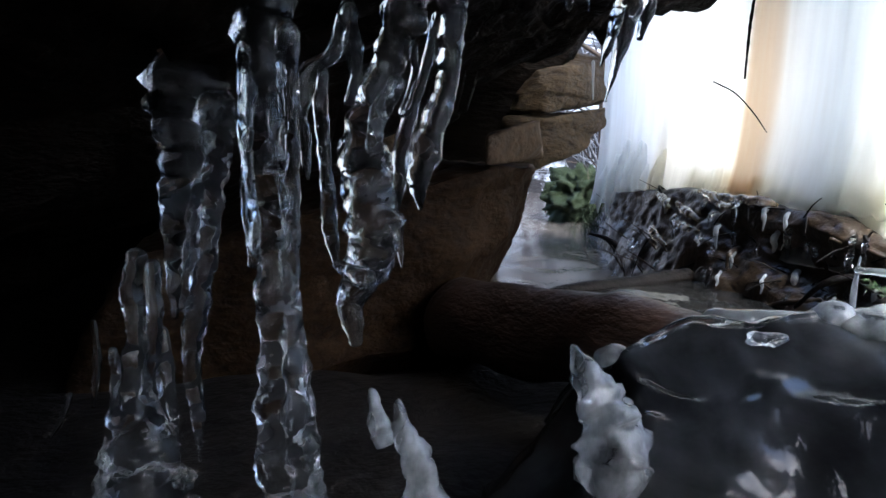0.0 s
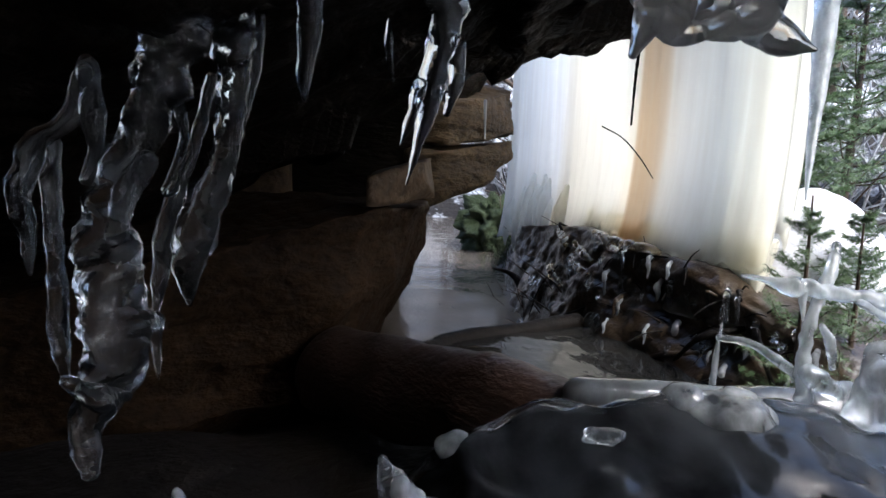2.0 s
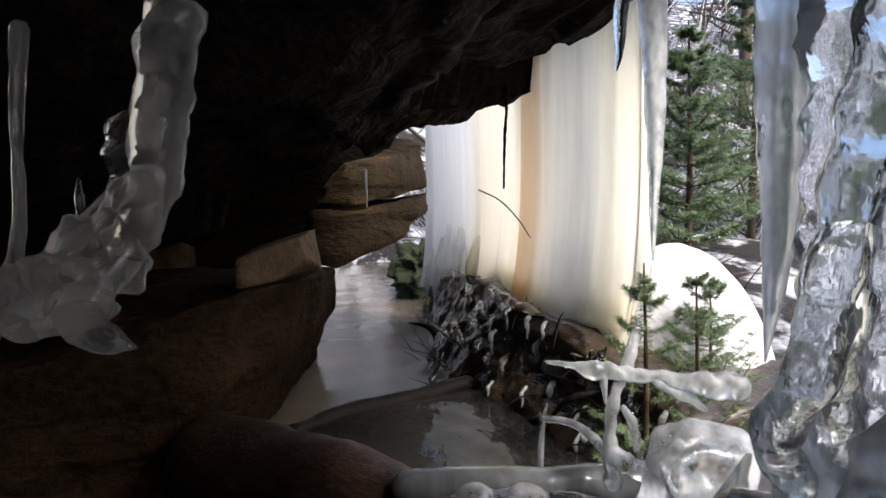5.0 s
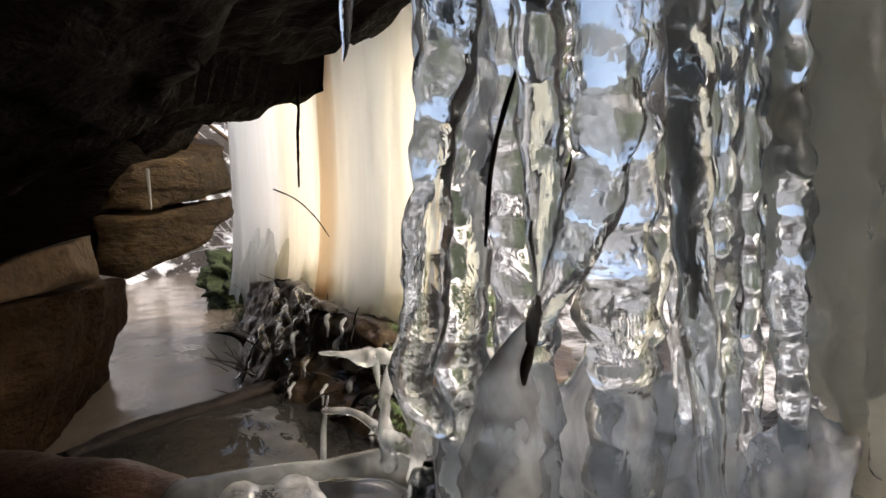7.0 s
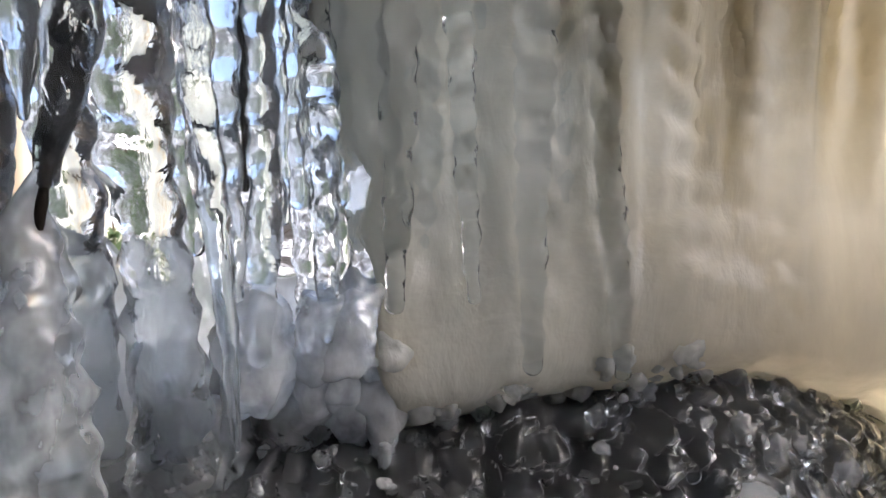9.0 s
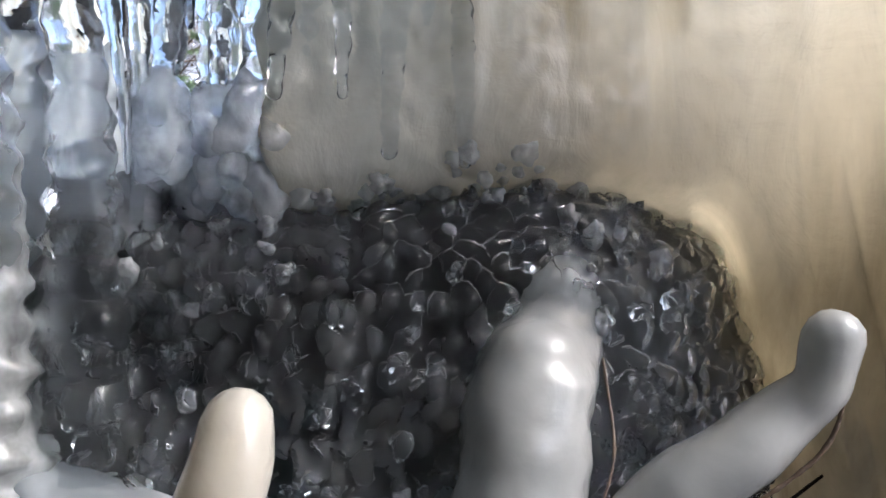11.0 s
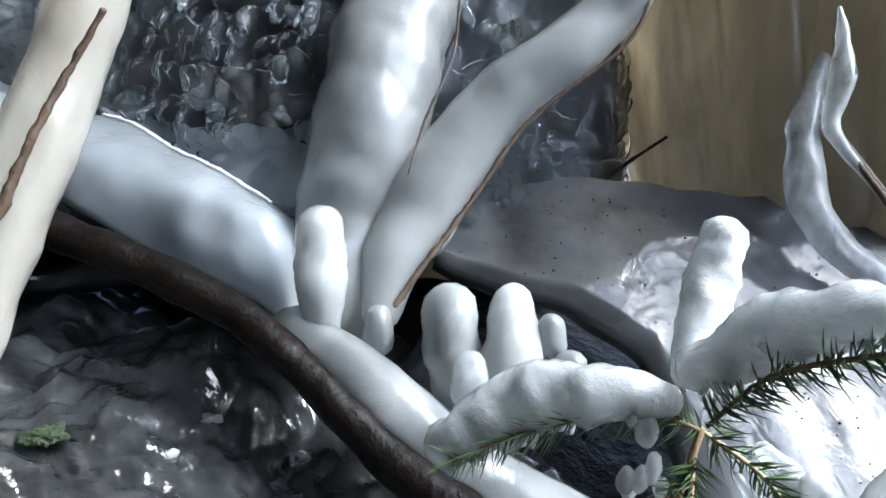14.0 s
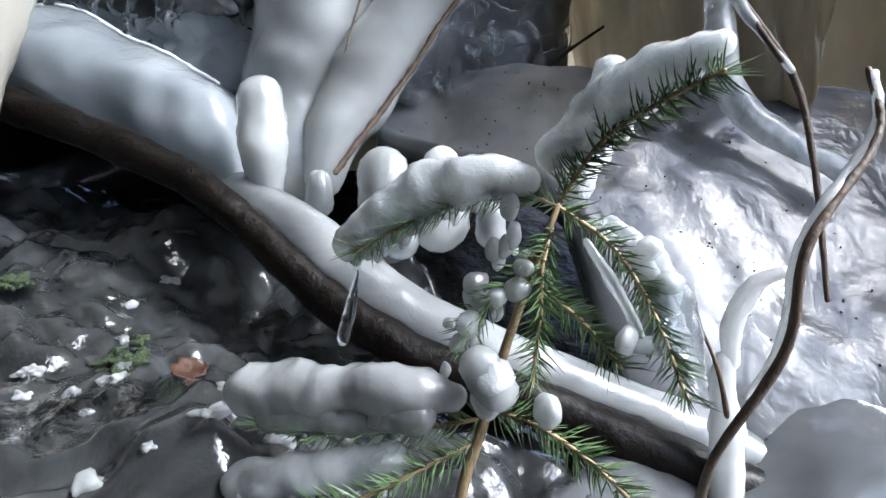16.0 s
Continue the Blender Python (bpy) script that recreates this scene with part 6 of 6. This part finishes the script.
for at, r in (((0.795, -0.345, -0.560), 0.0135), ((0.809, -0.335, -0.523), 0.005), ((0.820, -0.341, -0.510), 0.005), ((0.818, -0.340, -0.520), 0.006), ((0.801, -0.325, -0.538), 0.007), ((0.797, -0.324, -0.546), 0.006), ((0.810, -0.320, -0.520), 0.006),
              ((0.827, -0.326, -0.483), 0.005), ((0.819, -0.323, -0.504), 0.005), ((0.809, -0.367, -0.570), 0.006), ((0.806, -0.327, -0.529), 0.005), ((0.846, -0.383, -0.541), 0.006), ((0.867, -0.391, -0.516), 0.006), ((0.865, -0.380, -0.501), 0.006)):
    part("ice_lump", blob(B(), at, (r * rnd.uniform(0.8, 1.2), r * rnd.uniform(0.7, 1.2), r * rnd.uniform(0.8, 1.6)), 0.25, 110, 3, at[0] * 99), M_PALE if r < 0.007 else M_WHITE, sap, "knobbly lump of ice on the stem")
for rows in ([(*(0.718, -0.248, -0.623), 0.011), (*(0.743, -0.277, -0.615), 0.011), (*(0.764, -0.309, -0.604), 0.010)],
             [(*(0.735, -0.248, -0.592), 0.008), (*(0.756, -0.279, -0.588), 0.010), (*(0.775, -0.317, -0.579), 0.009)],
             [(*(0.866, -0.390, -0.522), 0.004), (*(0.864, -0.399, -0.541), 0.006), (*(0.850, -0.386, -0.544), 0.004)]):
    part("ice_cap", ice_cap(rows, 9), M_DOME, sap, "hazy drips of ice under a twig")
for rows in ([(0.862, -0.360, -0.492, 0.004), (0.869, -0.378, -0.507, 0.007), (0.871, -0.393, -0.524, 0.008), (0.868, -0.404, -0.545, 0.006), (0.866, -0.412, -0.560, 0.003)],
             [(0.848, -0.357, -0.500, 0.003), (0.852, -0.374, -0.522, 0.005), (0.853, -0.389, -0.545, 0.004)]):
    part("ice_cap", tube(B(), rows, 0.0018, 16, 0.45, 90, seed=3, squash=0.6), M_DOME, sap, "clear rounded ice on a drooping twig")
for k in range(14):
    w = rnd.random()
    at = Vector((0.834, -0.330, -0.500)).lerp(Vector((0.792, -0.322, -0.565)), w) + Vector((rnd.uniform(-1, 1), rnd.uniform(-0.4, 1), rnd.uniform(-1, 1))) * 0.012
    r = rnd.uniform(0.002, 0.0045)
    part("ice_lump", blob(B(), at, (r, r * 0.8, r * rnd.uniform(1.0, 2.0)), 0.25, 150, 3, k * 3.0), M_PALE if k % 3 else M_WHITE, sap, "small pale lump of ice by the stem")
part("ice_drop", tube(B(), [(*(0.781, -0.265, -0.521), 0.0008), (*(0.774, -0.268, -0.537), 0.003), (*(0.766, -0.271, -0.552), 0.0035)], 0.002, 12), M_CLEAR, sap, "clear hanging drop of ice")

# ---- bare twigs ----
for lab, rows in (("bare bent twig partly iced", [(*(1.143, -0.291, -0.354), 0.003), (*(1.141, -0.349, -0.423), 0.003), (*(1.117, -0.381, -0.487), 0.0025), (*(1.094, -0.411, -0.580), 0.002)]),
                  ("bare forked twig with ice on one side", [(*(0.964, -0.434, -0.419), 0.0015), (*(0.948, -0.446, -0.449), 0.0022), (*(0.905, -0.436, -0.495), 0.0026), (*(0.899, -0.436, -0.546), 0.0026), (*(0.884, -0.417, -0.606), 0.0026), (*(0.889, -0.411, -0.650), 0.003)]),
                  ("thin bare twig in the ice", [(*(0.975, -0.357, -0.563), 0.001), (*(0.970, -0.382, -0.597), 0.0015), (*(0.977, -0.394, -0.643), 0.002), (*(0.979, -0.405, -0.699), 0.002)])):
    solo("twig", tube(B(), rows, 0.005, 8, 0.15, 120), M_TWIG, lab, "twig", "bare twigs")

tw = [(*(0.963, -0.437, -0.421), 0.002), (*(0.950, -0.444, -0.448), 0.0028), (*(0.908, -0.434, -0.493), 0.0032), (*(0.902, -0.433, -0.545), 0.003), (*(0.894, -0.424, -0.573), 0.0015)]
solo("ice_sliver", tube(B(), tw, 0.004, 10, 0.4, 90), M_WHITE, "white sliver of ice along a bare twig", "ice")
for rows in ([(*(0.986, -0.385, -0.601), 0.006), (*(0.989, -0.383, -0.571), 0.007), (*(0.999, -0.390, -0.549), 0.006), (*(1.006, -0.402, -0.540), 0.004)],
             [(*(0.977, -0.399, -0.692), 0.012), (*(0.982, -0.390, -0.639), 0.010), (*(0.983, -0.382, -0.601), 0.007)]):
    solo("ice_finger", tube(B(), rows, 0.004, 14, 0.35, 60), M_MILK, "pale finger of ice over a thin twig", "ice", "ice domes by the log")

# ---- upright fingers and domes of ice by the log ----
for lab, rows in (("white upright finger of ice on the log", [(*(0.863, -0.037, -0.446), 0.018), (*(0.860, -0.039, -0.467), 0.019), (*(0.857, -0.044, -0.492), 0.018), (*(0.859, -0.042, -0.529), 0.014)]),
                  ("white dome of ice beside the log", [(*(0.925, -0.116, -0.505), 0.022), (*(0.922, -0.121, -0.530), 0.023), (*(0.920, -0.128, -0.559), 0.020)]),
                  ("white pointed dome of ice beside the log", [(*(0.959, -0.149, -0.496), 0.014), (*(0.952, -0.156, -0.518), 0.021), (*(0.943, -0.162, -0.544), 0.023)]),
                  ("small white dome of ice beside the log", [(*(0.969, -0.178, -0.511), 0.010), (*(0.968, -0.180, -0.524), 0.011)]),
                  ("small white dome of ice beside the log", [(*(0.959, -0.203, -0.532), 0.012), (*(0.958, -0.205, -0.545), 0.013)]),
                  ("clear dome of ice beside the log", [(*(0.916, -0.147, -0.539), 0.013), (*(0.914, -0.149, -0.556), 0.014)]),
                  ("small frosted lump of ice at the branch foot", [(*(0.891, -0.071, -0.515), 0.011), (*(0.889, -0.073, -0.532), 0.013)])):
    solo("ice_dome", tube(B(), rows, 0.004, 20, 0.22, 42, seed=rows[0][0] * 30), M_BEADH if "clear" in lab else (M_MILK if "finger" in lab or "pointed" in lab else M_PALE), lab, "ice dome", "ice domes by the log")

# ---- iced twig and ridge at the ochre wall ----
e = thing("iced_branch", (1.144, -0.346, -0.477), "thin twig with clear ice against the ochre icefall", "branch", "ice-coated branches")
part("ice_coat", tube(B(), [(*(1.158, -0.287, -0.274), 0.002), (*(1.151, -0.295, -0.301), 0.006), (*(1.140, -0.300, -0.333), 0.009), (*(1.132, -0.300, -0.361), 0.006), (*(1.132, -0.323, -0.391), 0.003), (*(1.135, -0.350, -0.420), 0.003)], 0.005, 12, 0.35, 60, seed=2), M_HAZY, e)
part("wood", tube(B(), [(*(1.130, -0.299, -0.363), 0.0022), (*(1.131, -0.311, -0.375), 0.0022), (*(1.131, -0.343, -0.413), 0.0025)], 0.006, 8, 0.2, 80), M_TWIG, e)
solo("ice_ridge", tube(B(), [(*(1.235, -0.258, -0.305), 0.008), (*(1.200, -0.265, -0.376), 0.014), (*(1.181, -0.285, -0.438), 0.015), (*(1.185, -0.328, -0.472), 0.012), (*(1.205, -0.386, -0.503), 0.010)], 0.006, 20, 0.4, 25, seed=6), M_HAZY, "grey ridge of ice running down to the sheet", "ice")

# ---- litter in the dark ice ----
def leaf(at, size, turn, tilt):
    bm = B()
    m = pose(*at, tilt, 10, turn)
    def pt(u, v):
        s, w = 2 * u - 1, 2 * v - 1
        wid = (1 - s * s) ** 0.7 * 0.6 * (1 + 0.15 * math.sin(9 * s))
        return m @ Vector((s * size, w * wid * size, 0.12 * size * (w * w + 0.4 * math.sin(4 * s))))
    grid(bm, 14, 8, pt, lambda u, v: (0, 0, 0.0008))
    return bm


solo("leaf", leaf((0.740, -0.138, -0.610), 0.016, 30, 25), M_LEAF, "curled brown dead leaf frozen in dark ice", "leaf", "dead leaves")
solo("leaf", leaf((0.735, -0.132, -0.624), 0.012, 100, 50), M_LEAF, "brown dead leaf frozen in dark ice", "leaf", "dead leaves")
solo("twig", tube(B(), [(*(0.763, 0.375, -0.600), 0.005), (*(0.740, 0.214, -0.605), 0.008), (*(0.717, 0.099, -0.610), 0.009), (*(0.702, -0.001, -0.620), 0.008)], 0.005, 12, 0.4, 50), M_WOOD, "brown root running under glassy ice", "root", "bare twigs")
solo("twig", tube(B(), [(*(0.739, -0.200, -0.619), 0.0012), (*(0.695, -0.209, -0.640), 0.0015), (*(0.681, -0.202, -0.656), 0.0015)], 0.006, 6), M_STRAW, "straw-coloured dry stem lying on dark ice", "stem", "bare twigs")
rnd = random.Random(8)
for k, (x, y, d, r) in enumerate(((220, 640, .42, 0.014), (170, 680, .41, 0.011), (20, 500, .46, 0.012), (245, 600, .43, 0.008))):
    at = dict(enumerate(((0.718, -0.087, -0.614), (0.699, -0.087, -0.624), (0.682, 0.024, -0.577), (0.731, -0.081, -0.604))))[k]
    solo("moss_cushion", blob(B(), at, (r, r * 0.8, r * 0.35), 0.9, 160, 4, k), M_MOSS, "small tuft of dark green moss in the ice", "moss", "moss tufts")
bm, white = B(), B()
for k in range(14):
    x, y = rnd.uniform(0.62, 0.86), rnd.uniform(-0.2, 0.1)
    r = rnd.uniform(0.003, 0.011)
    blob(bm, (x, y, ground_z(x, y) + 0.022), (r * 1.5, r, r * 0.6), 0.5, 60, 2, k)
for k in range(9):
    x, y = rnd.uniform(0.60, 0.90), rnd.uniform(-0.25, 0.1)
    r = rnd.uniform(0.003, 0.010)
    p = dark_pt((x - 0.38) / 0.62, (y + 0.35) / 0.65)
    blob(white, p, (r, r * 0.7, r * 0.7), 1.0, 120, 3, k)
for k, (x, y, r) in enumerate(((0.669, -0.052, 0.011), (0.660, -0.075, 0.008), (0.706, -0.108, 0.012), (0.714, -0.098, 0.007), (0.728, -0.052, 0.007), (0.722, -0.206, 0.010), (0.735, -0.200, 0.013), (0.744, -0.180, 0.008), (0.690, -0.204, 0.007), (0.68, -0.125, 0.006), (0.765, -0.07, 0.006), (0.795, 0.02, 0.009))):
    p = dark_pt((x - 0.38) / 0.62, (y + 0.35) / 0.65)
    blob(white, p, (r * 0.7, r * 0.5, r * 0.3), 1.4, 160, 4, k * 5.0)
tagged(link("ice_crumbs", white, M_BEADH), "white broken crumbs of ice on the dark ice", "ice", "", "stuff")
tagged(link("ice_crumbs", bm, M_CLEAR), "clear crumbs of ice on the dark ice", "ice", "", "stuff")
bm = B()
for k in range(260):
    if k % 6 == 0:
        cu, cv = rnd.uniform(0.1, 0.95), rnd.random()
    u, v = min(1, max(0, cu + rnd.gauss(0, 0.05))), min(1, max(0, cv + rnd.gauss(0, 0.05)))
    p = floor_pt(u, v)
    r = rnd.uniform(0.0003, 0.0011)
    blob(bm, (p.x, p.y, p.z + 0.0008), (r * 1.6, r, r), 0.4, 300, 1, k)
tagged(link("specks", bm, M_BARK), "dark specks of bark scattered on the ice sheet", "debris", "", "stuff")
solo("twig", tube(B(), [(*(1.102, 0.199, -0.104), 0.0009), (*(1.121, 0.178, -0.110), 0.0009), (*(1.141, 0.156, -0.119), 0.0007)], 0.006, 6), M_BARK, "hair-thin dark stem on the icefall", "stem", "bare twigs")
